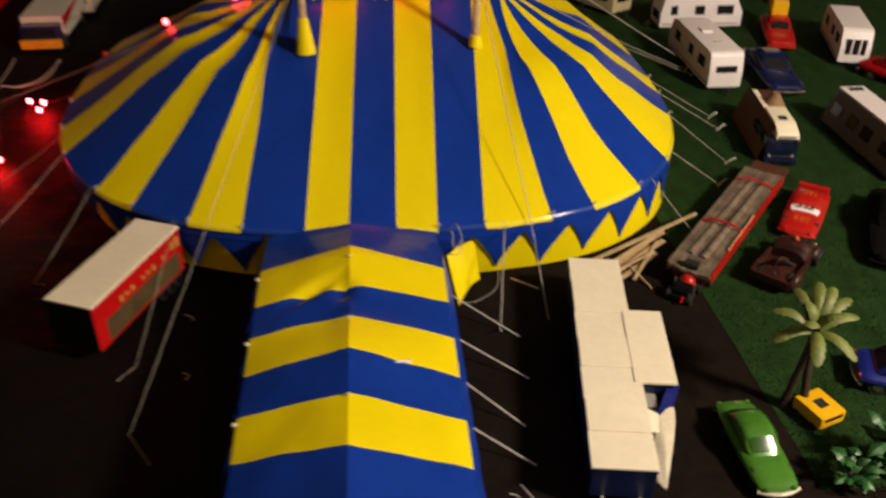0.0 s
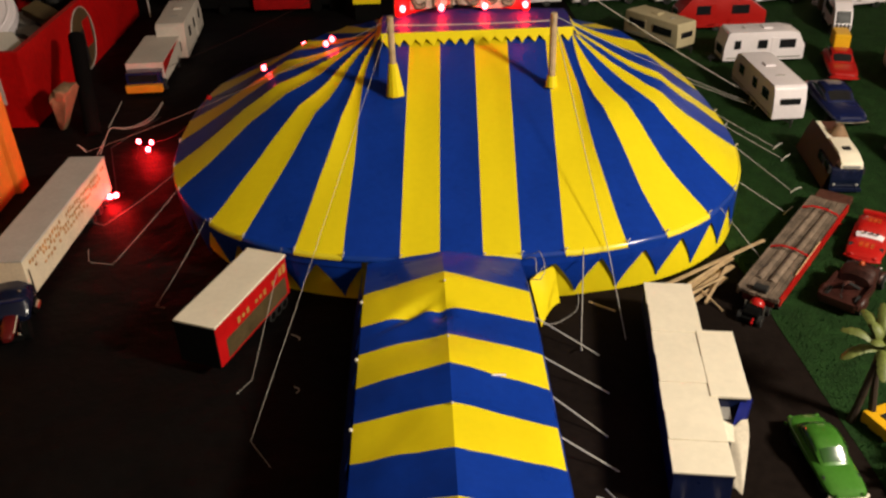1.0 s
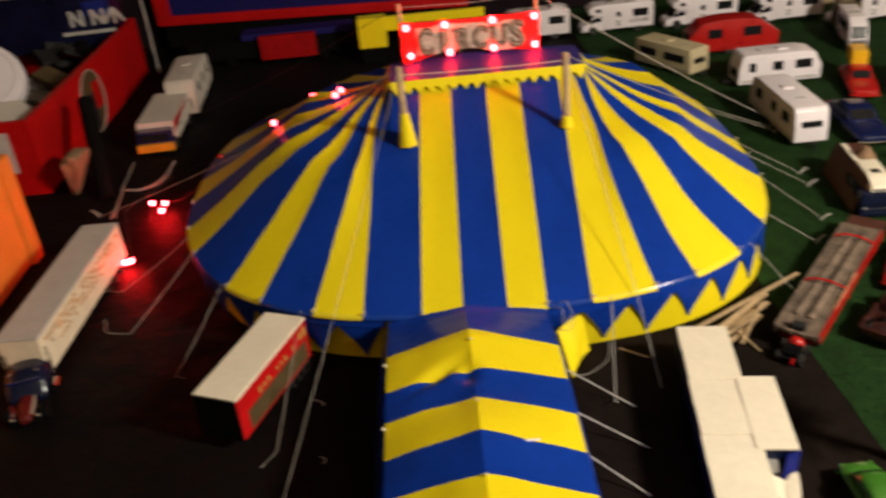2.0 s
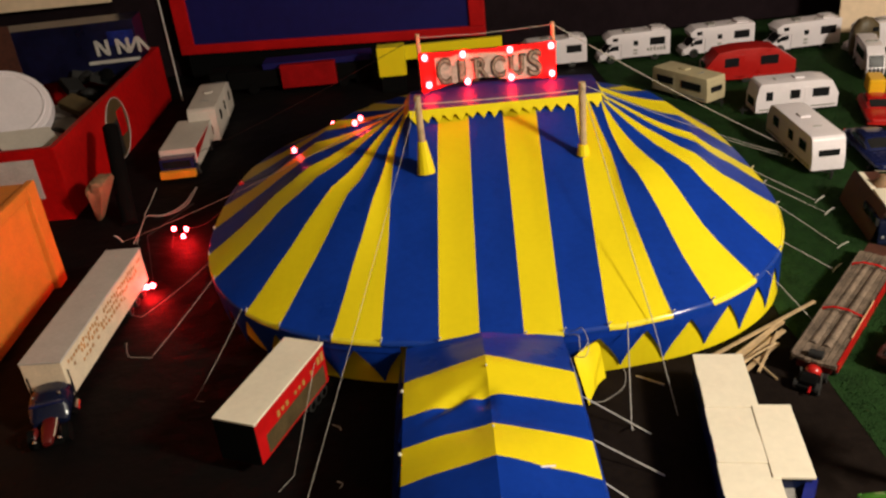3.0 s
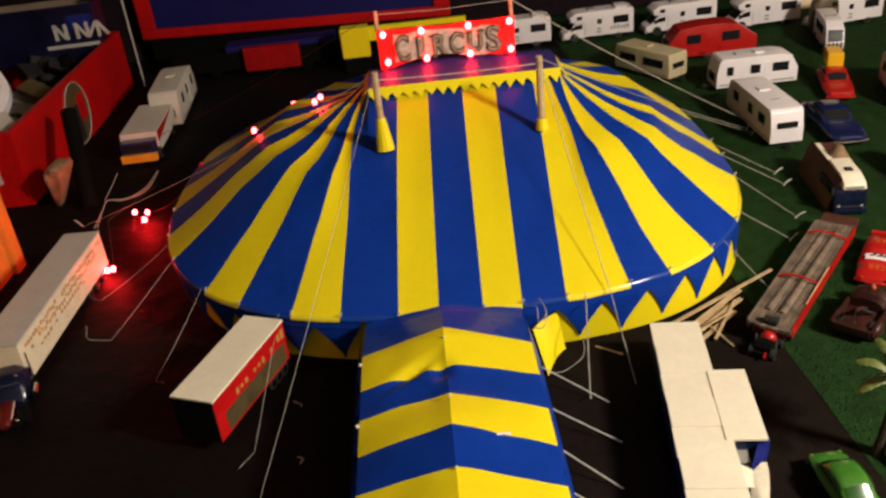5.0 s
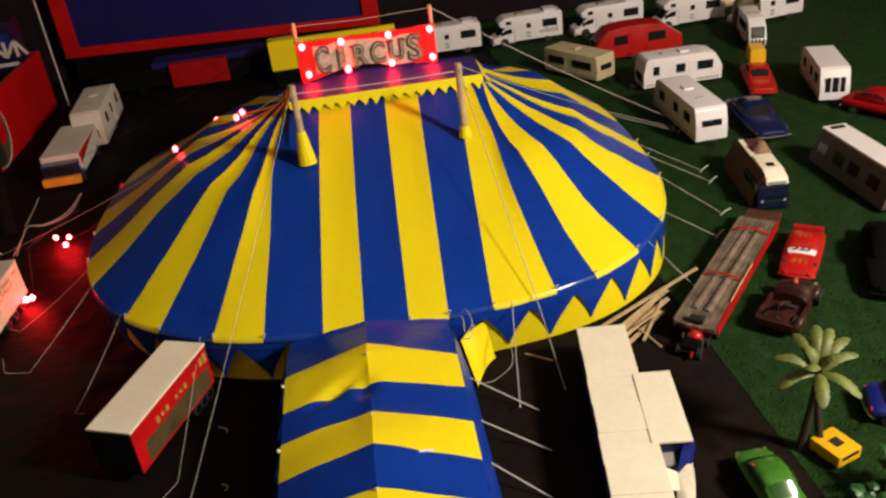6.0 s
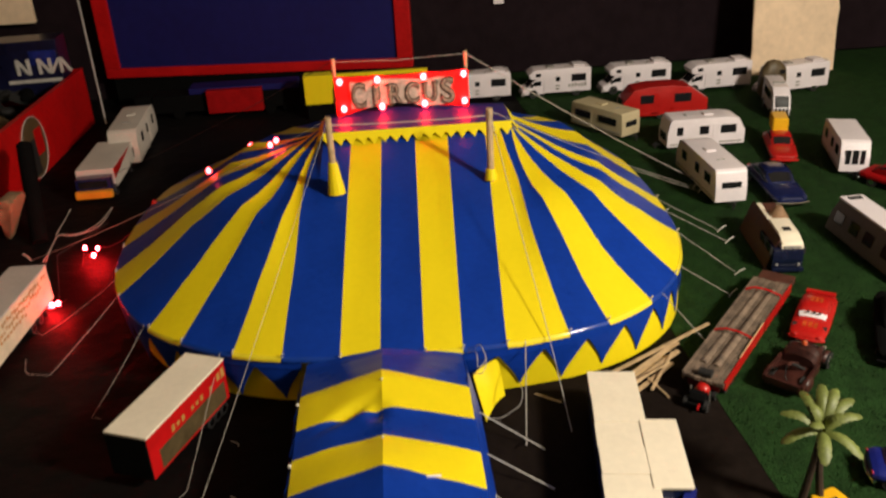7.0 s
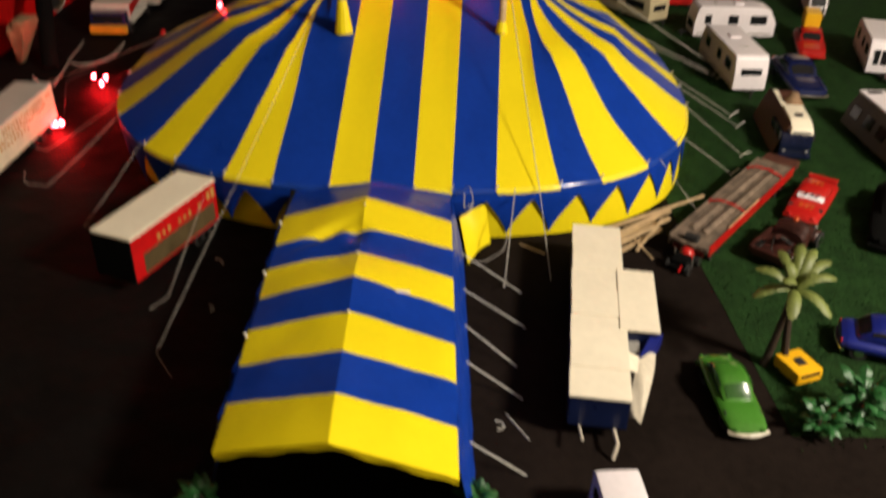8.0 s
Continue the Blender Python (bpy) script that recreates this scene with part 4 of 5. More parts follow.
def saloon(name, label, m, L, W, H, paint, screen=DARK, cat="car", glass=DARK, tail=RED, head=CHROME, bumper=CHROME, rear=None):
    """A die-cast saloon car: rounded body and cabin, glass, bumpers, lights and wheels."""
    c = thing(name, label, cat, m)
    rows = ((-0.50, 0.66, 0.26, 0.44), (-0.485, 0.84, 0.22, 0.54), (-0.42, 0.95, 0.20, 0.61), (-0.20, 1.0, 0.18, 0.64), (0.12, 1.0, 0.18, 0.62), (0.32, 0.97, 0.18, 0.57), (0.44, 0.90, 0.20, 0.51), (0.487, 0.78, 0.23, 0.45), (0.50, 0.60, 0.27, 0.39))
    low = [(y * L, w * W / 2, a * H, b * H) for y, w, a, b in rows]
    part("body", shell_of(low), paint, c, "", True)
    rows = ((-0.37, 0.60, 0.45, 0.60), (-0.32, 0.74, 0.45, 0.73), (-0.23, 0.80, 0.45, 0.94), (-0.15, 0.82, 0.45, 1.0), (-0.03, 0.82, 0.45, 1.0), (0.05, 0.80, 0.45, 0.93), (0.13, 0.76, 0.45, 0.73), (0.19, 0.66, 0.45, 0.60))
    top = [(y * L, w * W / 2, a * H, b * H) for y, w, a, b in rows]
    part("cabin", shell_of(top), paint, c, "", True)
    part("windscreen", shell_patch(top, 0.065 * L, 0.165 * L, 48, 132), screen, c, "", True)
    part("rear_window", shell_patch(top, -0.335 * L, -0.235 * L, 48, 132), glass, c, "", True)
    for s in (0, 1):
        for y0, y1 in ((-0.22, -0.09), (-0.07, 0.07)):
            part("side_window", shell_patch(top, y0 * L, y1 * L, 180 * s - 60 * s + 22, 180 * s - 60 * s + 38, 0.0005, 4, 4), glass, c)
    for s in (-1, 1):
        part("headlight", ball((s * W * 0.30, L * 0.492, H * 0.42), 0.0020, sy=0.5), head, c)
        part("tail_light", ball((s * W * 0.34, -L * 0.487, H * 0.46), 0.0018, sy=0.5), tail, c)
    for s in (-1, 1):
        arc = [(x * W * 0.46, s * (L / 2 + 0.0012 - 0.0035 * x * x), 0.0066) for x in (-1, -0.8, -0.4, 0, 0.4, 0.8, 1)]
        part("bumper", tube(arc, 0.0013, 7), bumper if s > 0 else rear or bumper, c)
    wheels(c, W / 2 - 0.0042, (-L * 0.30, L * 0.29), 0.0058, 0.0045)
    return c, low, top


red_car, low, top = saloon("toy_car", "glossy red toy racing car with a white windscreen", at(0.3725, -0.1670, 236), 0.077, 0.031, 0.021, RED, screen=RED, glass=RED, head=RED, bumper=RED)
part("windscreen_band", shell_patch(top, 0.0085, 0.0128, 32, 148, 0.0009), WHITE, red_car, "white windscreen band", True)
for x in (-0.0055, -0.001, 0.0040):
    part("band_mark", box(x - 0.0010, x + 0.0010, 0.0098, 0.0116, 0.0172, 0.0186), BLACK, red_car, "small dark mark")
part("spoiler", box(-0.0125, 0.0125, -0.0385, -0.0335, 0.0125, 0.0150, 0.0008), RED, red_car)
for y0, y1, lay in ((0.018, 0.026, low), (-0.012, -0.004, top)):
    for a0, a1 in ((74, 84), (88, 93), (97, 106)):
        part("decal", shell_patch(lay, y0, y1, a0, a1, 0.0002, 3, 3), DECAL, red_car, "worn orange decal")
saloon("toy_car", "dark blue die-cast estate car on the grass mat", at(0.4665, 0.1325, -94), 0.112, 0.042, 0.029, NAVY, head=NAVY, rear=NAVY)
saloon("toy_car", "bright green die-cast car beside the black road", at(0.2300, -0.4180, -88), 0.068, 0.0260, 0.0220, GREEN, screen=GREENGLASS, glass=GREENGLASS, tail=GREEN, head=GREEN, bumper=SHEET, rear=GREEN)
small, low, top = saloon("toy_car", "red toy car with a yellow load on the grass mat", at(0.5260, 0.2570, -106), 0.096, 0.036, 0.027, RED, head=RED, bumper=RED)
part("roof_load", box(-0.0100, 0.0100, -0.046, -0.012, 0.0235, 0.0430, 0.004, seg=3), TAXI, small, "yellow roof load", True)
# the shade on this car is put into its darker red
saloon("toy_car", "red toy car with shade-darkened paint on the grass mat", at(0.6084, 0.1075, -60), 0.092, 0.042, 0.029, SHADERED, head=SHADERED)
saloon("toy_car", "black die-cast car in shade on the grass mat", at(0.4345, -0.2000, -117), 0.110, 0.047, 0.030, MATTE, screen=MATTE, glass=MATTE, tail=MATTE, head=MATTE, bumper=MATTE)
saloon("toy_car", "royal blue toy car beside green shrubs", at(0.3500, -0.3680, -20), 0.064, 0.034, 0.024, ROYAL)


def taxi(m):
    c = thing("toy_van", "small boxy yellow toy van with a black roof hatch", "toy van", m)
    part("body", box(-0.0125, 0.0125, -0.0145, 0.0145, 0.003, 0.0145, 0.0026), TAXI, c, "", True)
    part("roof_hatch", box(-0.0042, 0.0042, -0.004, 0.005, 0.0140, 0.0152, 0.0003), BLACK, c, "black square hatch")
    part("windscreen", box(-0.009, 0.009, 0.0138, 0.0149, 0.0095, 0.0125, 0.0003), DARK, c)
    wheels(c, 0.0100, (-0.008, 0.008), 0.0040, 0.004)


taxi(at(0.2805, -0.3915, -70) @ Matrix.Scale(0.79, 4))


def pickup():
    """The rusty brown tow truck behind the red car."""
    c = thing("toy_tow_truck", "dark rusty brown toy tow truck on the grass mat", "toy truck", at(0.3265, -0.2390, 45))
    part("bed", prism([(-0.035, 0.006), (0.002, 0.006), (0.002, 0.0115), (-0.035, 0.0105)], -0.014, 0.014, 0.0015), WRECK, c, "", True)
    part("cab", shell_of([(-0.003, 0.0120, 0.006, 0.020), (0.000, 0.0135, 0.006, 0.0245), (0.006, 0.0138, 0.006, 0.026), (0.011, 0.0132, 0.006, 0.0245), (0.016, 0.0125, 0.006, 0.017)]), WRECK, c, "", True)
    part("bonnet", shell_of([(0.010, 0.0115, 0.006, 0.0165), (0.022, 0.0105, 0.006, 0.0158), (0.030, 0.0092, 0.006, 0.0140), (0.0335, 0.0070, 0.007, 0.0115)]), WRECK, c, "", True)
    part("windscreen", prism([(0.0162, 0.0168), (0.0122, 0.0240), (0.0112, 0.0236), (0.0152, 0.0165)], -0.0090, 0.0090), DARK, c)
    for s in (-1, 1):
        part("bed_side", prism([(-0.035, 0.009), (0.000, 0.009), (0.000, 0.0165), (-0.010, 0.0160), (-0.035, 0.0140)], s * 0.0145 - 0.0013, s * 0.0145 + 0.0013, 0.0009), WRECK, c, "", True)
        part("crane_post", rod((s * 0.006, -0.006, 0.011), (0, -0.020, 0.022), 0.0012), BLACK, c)
        part("mudguard", ball((s * 0.0125, 0.024, 0.009), 0.0075, sx=0.5, sz=0.75), WRECK, c, "", True)
        part("mudguard", ball((s * 0.0150, -0.022, 0.009), 0.0085, sx=0.4, sz=0.75), WRECK, c, "", True)
        part("headlight", ball((s * 0.0075, 0.0330, 0.0115), 0.0019), CHROME, c)
    part("tailgate", box(-0.0135, 0.0135, -0.0360, -0.0340, 0.009, 0.0138, 0.0007), WRECK, c)
    part("crane_boom", tube([(0, -0.004, 0.013), (0, -0.020, 0.022), (0, -0.030, 0.025)], 0.0015), WRECK, c)
    part("hook", tube([(0, -0.030, 0.025), (0, -0.031, 0.016), (0.002, -0.032, 0.014)], 0.0005), BLACK, c)
    part("beacon", ball((0, 0.006, 0.0265), 0.0022), DECAL, c, "dull amber beacon")
    wheels(c, 0.0130, (-0.022, 0.024), 0.007, 0.006)


pickup()


def log_lorry():
    """A low flat trailer with a weathered deck, side rails and a small red tractor."""
    c = thing("flatbed_trailer", "long flatbed trailer with weathered wooden deck and red chains", "toy trailer", at(0.2997, -0.1861, 51) @ Matrix.Diagonal((0.84, 1, 1, 1)))
    part("chassis", box(-0.015, 0.015, -0.090, 0.090, 0.008, 0.014, 0.001), TRACTOR, c, "dark red chassis rail")
    for i in range(7):
        x = -0.0165 + i * 0.0055
        part("deck_plank", box(x - 0.0026, x + 0.0026, -0.092 + random.uniform(-0.001, 0.001), 0.092, 0.0142, 0.0172 + random.uniform(-0.0004, 0.0006), 0.0004), LOG, c)
    for s in (-1, 1):
        part("side_rail", box(s * 0.0195 - 0.001, s * 0.0195 + 0.001, -0.090, 0.090, 0.011, 0.0185, 0.0004), RED if s > 0 else LOG, c, "worn painted side rail")
    part("rail_edge", box(0.0176, 0.0186, -0.052, 0.010, 0.0176, 0.0196, 0.0004), WOOD, c, "bare wooden edge of the rail")
    for x in (-0.009, 0.003):
        part("log", rod((x, -0.070, 0.0148), (x + 0.003, 0.075, 0.0148), 0.0044, 0.0040, 12), LOG, c, "weathered log")
    for y in (-0.020, 0.062):
        part("chain", tube([(-0.021, y, 0.014), (-0.018, y, 0.0195), (-0.009, y + 0.001, 0.0220), (0.004, y + 0.002, 0.0217), (0.017, y + 0.001, 0.0195), (0.021, y, 0.012)], 0.0009), REDCARD, c, "red chain")
    for i, y in enumerate((-0.075, -0.062, 0.060, 0.074)):
        for x in (-0.014, 0.014):
            wheel(c, x, y, 0.006, 0.006)
    part("end_board", box(-0.018, 0.018, 0.088, 0.112, 0.010, 0.0165, 0.0012), RUST, c, "rusty red end board")
    part("winch", rod((-0.006, -0.086, 0.0195), (0.006, -0.086, 0.0195), 0.0035, n=12), BLACK, c)
    t = thing("toy_tractor", "small black tractor unit with a red bonnet and steel pipes", "toy truck", at(0.2402, -0.2613, 231) @ Matrix.Scale(0.82, 4))
    part("chassis", box(-0.008, 0.008, -0.016, 0.018, 0.004, 0.008, 0.001), MATTE, t)
    part("bonnet", ball((0.0, -0.003, 0.0130), 0.0072, sz=0.9, u=16, v=10), RED, t, "round red bonnet", True)
    part("shaft", rod((-0.003, 0.004, 0.010), (-0.004, 0.022, 0.006), 0.0012), SHADERED, t, "dull red shaft")
    part("cab", prism([(0.004, 0.007), (0.015, 0.007), (0.015, 0.012), (0.011, 0.016), (0.004, 0.016)], -0.0075, 0.0075, 0.0012), MATTE, t)
    for s in (-1, 1):
        part("exhaust", rod((s * 0.009, 0.004, 0.006), (s * 0.009, 0.004, 0.018), 0.0008), BRASS, t, "steel exhaust")
    wheels(t, 0.0095, (-0.010, 0.012), 0.0055, 0.0035)


log_lorry()


def box_lorry():
    """The white-cabbed lorry at the end of the flatbed."""
    c = thing("toy_lorry", "cream-cabbed toy lorry with dark blue front, brown load and shade-browned side", "toy truck", at(0.3967, -0.0249, -97))
    part("lower_body", prism([(0.000, 0.006), (0.046, 0.006), (0.0475, 0.014), (0.046, 0.0255), (0.000, 0.0255)], -0.0145, 0.0145, 0.0015), NIGHT, c, "dark blue lower cab")
    part("cab_top", prism([(-0.004, 0.0255), (0.0462, 0.0255), (0.0445, 0.0315), (0.030, 0.0360), (-0.004, 0.0365)], -0.0142, 0.0070, 0.0016, taper=0.08), CARD, c, "cream cab roof", True)
    part("roof_hatch", box(-0.007, 0.000, 0.019, 0.026, 0.0358, 0.0372, 0.0004), BLACK, c, "black roof hatch")
    part("grille", box(-0.0115, 0.0045, 0.0452, 0.0470, 0.0268, 0.0290, 0.0003), GREY, c, "grey grille strip")
    part("bumper", box(-0.0150, 0.0150, 0.046, 0.050, 0.003, 0.007, 0.001), NIGHT, c)
    part("load", box(-0.0140, 0.0070, -0.050, -0.002, 0.008, 0.034, 0.002), RUST, c, "dark brown load box")
    part("load_roof", box(0.0020, 0.0070, -0.046, -0.006, 0.034, 0.0356, 0.0006), CARD, c, "cream roof edge")
    # dark brown sheet added for the shade on the lorry's west side
    cover = [[Vector((0.0072 + 0.0115 * (v / 5) ** 0.8 + 0.0012 * noise.noise(Vector((u, v, 2.0))), -0.054 + 0.0095 * u, 0.0350 - 0.0320 * v / 5)) for u in range(11)] for v in range(6)]
    part("shaded_side", slab(cover, 0.0012), RUST, c, "dark brown sheet standing for the shaded west side", True)
    part("load_top", rod((-0.006, -0.014, 0.0335), (-0.006, -0.014, 0.0455), 0.0105, 0.0030, 18), KRAFT, c, "tan cone-shaped cover")
    for s in (-1, 1):
        part("wing_mirror", box(s * 0.0155 - 0.001, s * 0.0155 + 0.0015, 0.043, 0.045, 0.020, 0.027, 0.0004), BLACK, c)
        part("headlight", ball((s * 0.0105, 0.0480, 0.010), 0.0014, sy=0.4), GREY, c)
    wheels(c, 0.0125, (-0.034, 0.032), 0.008, 0.005)


box_lorry()


def camper():
    c = thing("camper_van", "small white camper van with dark grille on the grass mat", "camper van", at(0.5930, 0.4270, -103) @ Matrix.Diagonal((0.86, 1, 1, 1)))
    part("body", prism([(-0.045, 0.008), (0.040, 0.008), (0.044, 0.018), (0.036, 0.036), (0.022, 0.045), (-0.045, 0.045)], -0.0145, 0.0145, 0.002, taper=0.06), WHITE, c, "", True)
    part("windscreen", prism([(0.0440, 0.0205), (0.0370, 0.0352), (0.0360, 0.0350), (0.0430, 0.0200)], -0.011, 0.011), DARK, c)
    for s in (-1, 1):
        part("side_window", box(s * 0.0138, s * 0.0149, -0.030, 0.020, 0.024, 0.036, 0.0005), DARK, c)
    for i in range(4):
        part("grille_bar", box(-0.0105 + i * 0.006, -0.0075 + i * 0.006, 0.0425, 0.0448, 0.010, 0.019, 0.0003), BLACK, c)
    part("roof_rack", box(-0.009, 0.009, 0.000, 0.004, 0.0445, 0.0475, 0.0006), GREY, c)
    wheels(c, 0.0125, (-0.028, 0.030), 0.0075, 0.006)


camper()


def pod():
    """A tall rounded little trailer squeezed in behind the camper."""
    c = thing("pod_trailer", "small rounded olive toy trailer behind the camper van", "toy trailer", at(0.6120, 0.4900, 180))
    st = [(-0.021, 0.004, 0.014, 0.040), (-0.018, 0.009, 0.008, 0.053), (-0.010, 0.011, 0.006, 0.061), (0.000, 0.0115, 0.006, 0.064), (0.010, 0.011, 0.006, 0.061), (0.018, 0.009, 0.008, 0.050), (0.021, 0.004, 0.014, 0.036)]
    part("shell", shell_of(st), OLIVE, c, "", True)
    for s in (-1, 1):
        part("window", box(s * 0.0118 - 0.0008, s * 0.0118 + 0.0008, -0.014, -0.006, 0.044, 0.050, 0.0004), DARK, c)
        part("trim", box(s * 0.0120 - 0.0008, s * 0.0120 + 0.0008, -0.012, 0.008, 0.0365, 0.0390, 0.0004), WHITE, c, "white trim strip")
    wheels(c, 0.0095, (0.0,), 0.0065, 0.004)


pod()


def bars(parent, x, y0, y1, z, h, n, material, gap=0.35, stray=0.0):
    """Unreadable lettering on a side: short bars in a row."""
    step = (y1 - y0) / n
    for i in range(n):
        if random.random() < 0.12:
            continue
        k = random.uniform(0.6, 1.0)
        zi = z + random.uniform(-stray, stray)
        part("lettering_bar", box(min(x, x * 1.012), max(x, x * 1.012), y0 + i * step, y0 + (i + 1 - gap) * step, zi - h * k / 2, zi + h * k / 2), material, parent, "worn painted lettering")


def semi_trailer(name, label, m, L, W, H, side, roof, base=0.011):
    c = thing(name, label, "toy trailer", m)
    part("box_body", box(-W / 2, W / 2, -L / 2, L / 2, base, H - 0.0016, 0.0006), side, c)
    part("roof", box(-W / 2 - 0.0005, W / 2 + 0.0005, -L / 2 - 0.0005, L / 2 + 0.0005, H - 0.0018, H, 0.0007), roof, c, "plain white roof")
    part("chassis", box(-W * 0.3, W * 0.3, -L / 2 + 0.004, L / 2 - 0.004, base - 0.005, base), BLACK, c)
    for y in (-L * 0.42, -L * 0.33, -L * 0.24):
        for x in (-W / 2 + 0.004, W / 2 - 0.004):
            wheel(c, x, y, 0.0055, 0.005)
    part("rear_door", box(-W / 2 + 0.001, W / 2 - 0.001, -L / 2 - 0.0012, -L / 2, base + 0.001, H - 0.004, 0.0003), side, c)
    return c


# the white trailer with its blue and red tractor
lt = semi_trailer("box_trailer", "long white box trailer with worn red lettering", at(-0.3465, -0.1135, -92.4), 0.191, 0.034, 0.047, WARMWHITE, GREYWHITE)
for side in (-0.0171, 0.0171):
    bars(lt, side, -0.088, 0.088, 0.0390, 0.0040, 34, BROWNINK, 0.45, 0.0012)
    bars(lt, side, -0.080, 0.080, 0.0325, 0.0042, 30, BROWNINK, 0.45, 0.0016)
    bars(lt, side, -0.050, 0.066, 0.0260, 0.0034, 18, BROWNINK, 0.5, 0.0014)
part("front_recess", box(-0.0160, 0.0160, 0.0955, 0.0965, 0.0115, 0.0200, 0.0003), MATTE, lt, "black recessed lower front")
t = thing("toy_tractor", "dark blue and red toy tractor unit with chrome tanks", "toy truck", at(-0.3425, -0.2290, -76))
part("chassis", box(-0.011, 0.011, -0.022, 0.034, 0.005, 0.010, 0.001), MATTE, t)
part("cab", shell_of([(-0.021, 0.0130, 0.007, 0.024), (-0.019, 0.0155, 0.007, 0.0285), (-0.006, 0.0160, 0.007, 0.0295), (0.004, 0.0155, 0.007, 0.027), (0.011, 0.0145, 0.007, 0.018), (0.013, 0.0125, 0.008, 0.015)]), NIGHT, t, "glossy dark blue cab", True)
part("bonnet", shell_of([(0.010, 0.0060, 0.007, 0.0165), (0.022, 0.0058, 0.007, 0.0160), (0.034, 0.0045, 0.007, 0.0135), (0.037, 0.0030, 0.008, 0.0115)]), TRACTOR, t, "narrow dark red bonnet", True)
part("mudguard", ball((0.0110, 0.022, 0.0085), 0.008, sx=0.5, sz=0.8), TRACTOR, t, "dull red mudguard", True)
part("mudguard", ball((-0.0110, 0.022, 0.0085), 0.008, sx=0.5, sz=0.8), NIGHT, t, "dark blue mudguard", True)
part("sun_visor", box(-0.013, 0.013, 0.0045, 0.0075, 0.0245, 0.0262, 0.0005), NAVY, t)
part("bonnet_strip", rod((-0.0056, 0.012, 0.0150), (-0.0050, 0.032, 0.0125), 0.0006), SHEET, t, "pale strip along the bonnet")
for s in (-1, 1):
    part("fuel_tank", rod((s * 0.0165, -0.014, 0.008), (s * 0.0165, -0.002, 0.008), 0.0030), CHROME, t, "chrome fuel tank")
    part("exhaust", rod((s * 0.0155, -0.0205, 0.008), (s * 0.0155, -0.0205, 0.036), 0.0009), CHROME, t, "chrome exhaust")
    part("headlight", ball((s * 0.0090, 0.0335, 0.011), 0.0018), CHROME, t)
    part("roof_lamp", ball((s * 0.0100, 0.0000, 0.0290), 0.0013), CHROME, t)
    for y in (-0.012, 0.023):
        part("wheel", rod((s * 0.0125 - 0.0025, y, 0.0075), (s * 0.0125 + 0.0025, y, 0.0075), 0.0075, n=16), MATTE, t)

# the red trailer
rt = semi_trailer("box_trailer", "red box trailer with white roof and gold lettering", at(-0.1583, -0.2575, -111.7), 0.101, 0.0335, 0.047, REDCARD, CARD)
part("front_panel", box(-0.0165, 0.0165, 0.0505, 0.0517, 0.011, 0.045, 0.0004), MATTE, rt, "black front end")
for side in (-0.0168, 0.0168):
    part("stripe", box(min(side, side * 1.01), max(side, side * 1.01), -0.046, 0.040, 0.013, 0.029), OLIVE, rt, "olive lower stripe")
    bars(rt, side, -0.030, 0.026, 0.0340, 0.005, 9, GOLD, 0.45)
    bars(rt, side, -0.048, -0.036, 0.037, 0.009, 2, GOLD, 0.3)

# the long white vehicle beside the porch
wt = semi_trailer("box_trailer", "long cream-roofed box trailer with dark blue body", at(0.1557, -0.3555, 261.8), 0.194, 0.034, 0.0318, DARKBLUE, DARKBLUE)
JOINTS = (-0.0978, -0.069, -0.036, -0.0095, 0.018, 0.0455, 0.071, 0.0978)
for i, (y0, y1) in enumerate(zip(JOINTS, JOINTS[1:])):
    part("roof_plate", box(-0.0176, 0.0176 - 0.0004 * (i % 2), y0 + 0.00016, y1 - 0.00016, 0.0320, 0.0334 + 0.0004 * (i % 2), 0.0003), CARD, wt, "cream roof plate")
part("roof_lining", box(-0.0172, 0.0172, -0.0964, 0.0964, 0.0314, 0.0328, 0.0003), KRAFT, wt, "brown joints between the roof plates")
part("front_rail", tube([(-0.010, 0.095, 0.010), (-0.012, 0.108, 0.010), (-0.010, 0.112, 0.002)], 0.0012), SHEET, wt, "pale grey shaft")
part("front_rail", tube([(0.010, 0.095, 0.010), (0.008, 0.110, 0.012)], 0.0009), SHEET, wt, "pale grey shaft")

wc = thing("toy_kiosk", "small white-roofed kiosk trailer with blue and grey end", "kiosk", at(0.1825, -0.3555, 261.8))
part("body", box(-0.010, 0.0125, -0.0325, 0.0325, 0.006, 0.0322, 0.0008), DARKBLUE, wc, "dark blue body")
part("roof", box(-0.0115, 0.0135, -0.0345, 0.0345, 0.0322, 0.0342, 0.0006), CARD, wc, "flat white roof")
here = at(0.1825, -0.3555, 261.8).inverted()
part("counter", box(0.000, 0.010, 0.0325, 0.0440, 0.014, 0.024, 0.0008), GREY, wc, "grey plastic counter")
strut = [[here @ Vector((0.1925 - 0.009 * i - 0.0125 * j, -0.3860 - 0.003 * i - 0.0215 * j, 0.0285 - 0.003 * j)) for i in range(2)] for j in range(2)]
part("end_panel", slab(strut, 0.008), ROYAL, wc, "slanting blue end panel")
edge_a, edge_b = ((0.1725, -0.4090, 0.0265), (0.1665, -0.4260, 0.020), (0.1630, -0.4430, 0.011)), ((0.1850, -0.4010, 0.0255), (0.1800, -0.4190, 0.022), (0.1680, -0.4490, 0.011))
edge_a, edge_b = smooth_line(edge_a, 5), smooth_line(edge_b, 5)
part("awning", slab([[here @ (a.lerp(b, i / 6) + Vector((0, 0, 0.0016 * math.sin(math.pi * i / 6) + 0.0006 * math.sin(5 * i + k)))) for i in range(7)] for k, (a, b) in enumerate(zip(edge_a, edge_b))], 0.0006), SHEET, wc, "pale grey plastic awning hanging down", True)
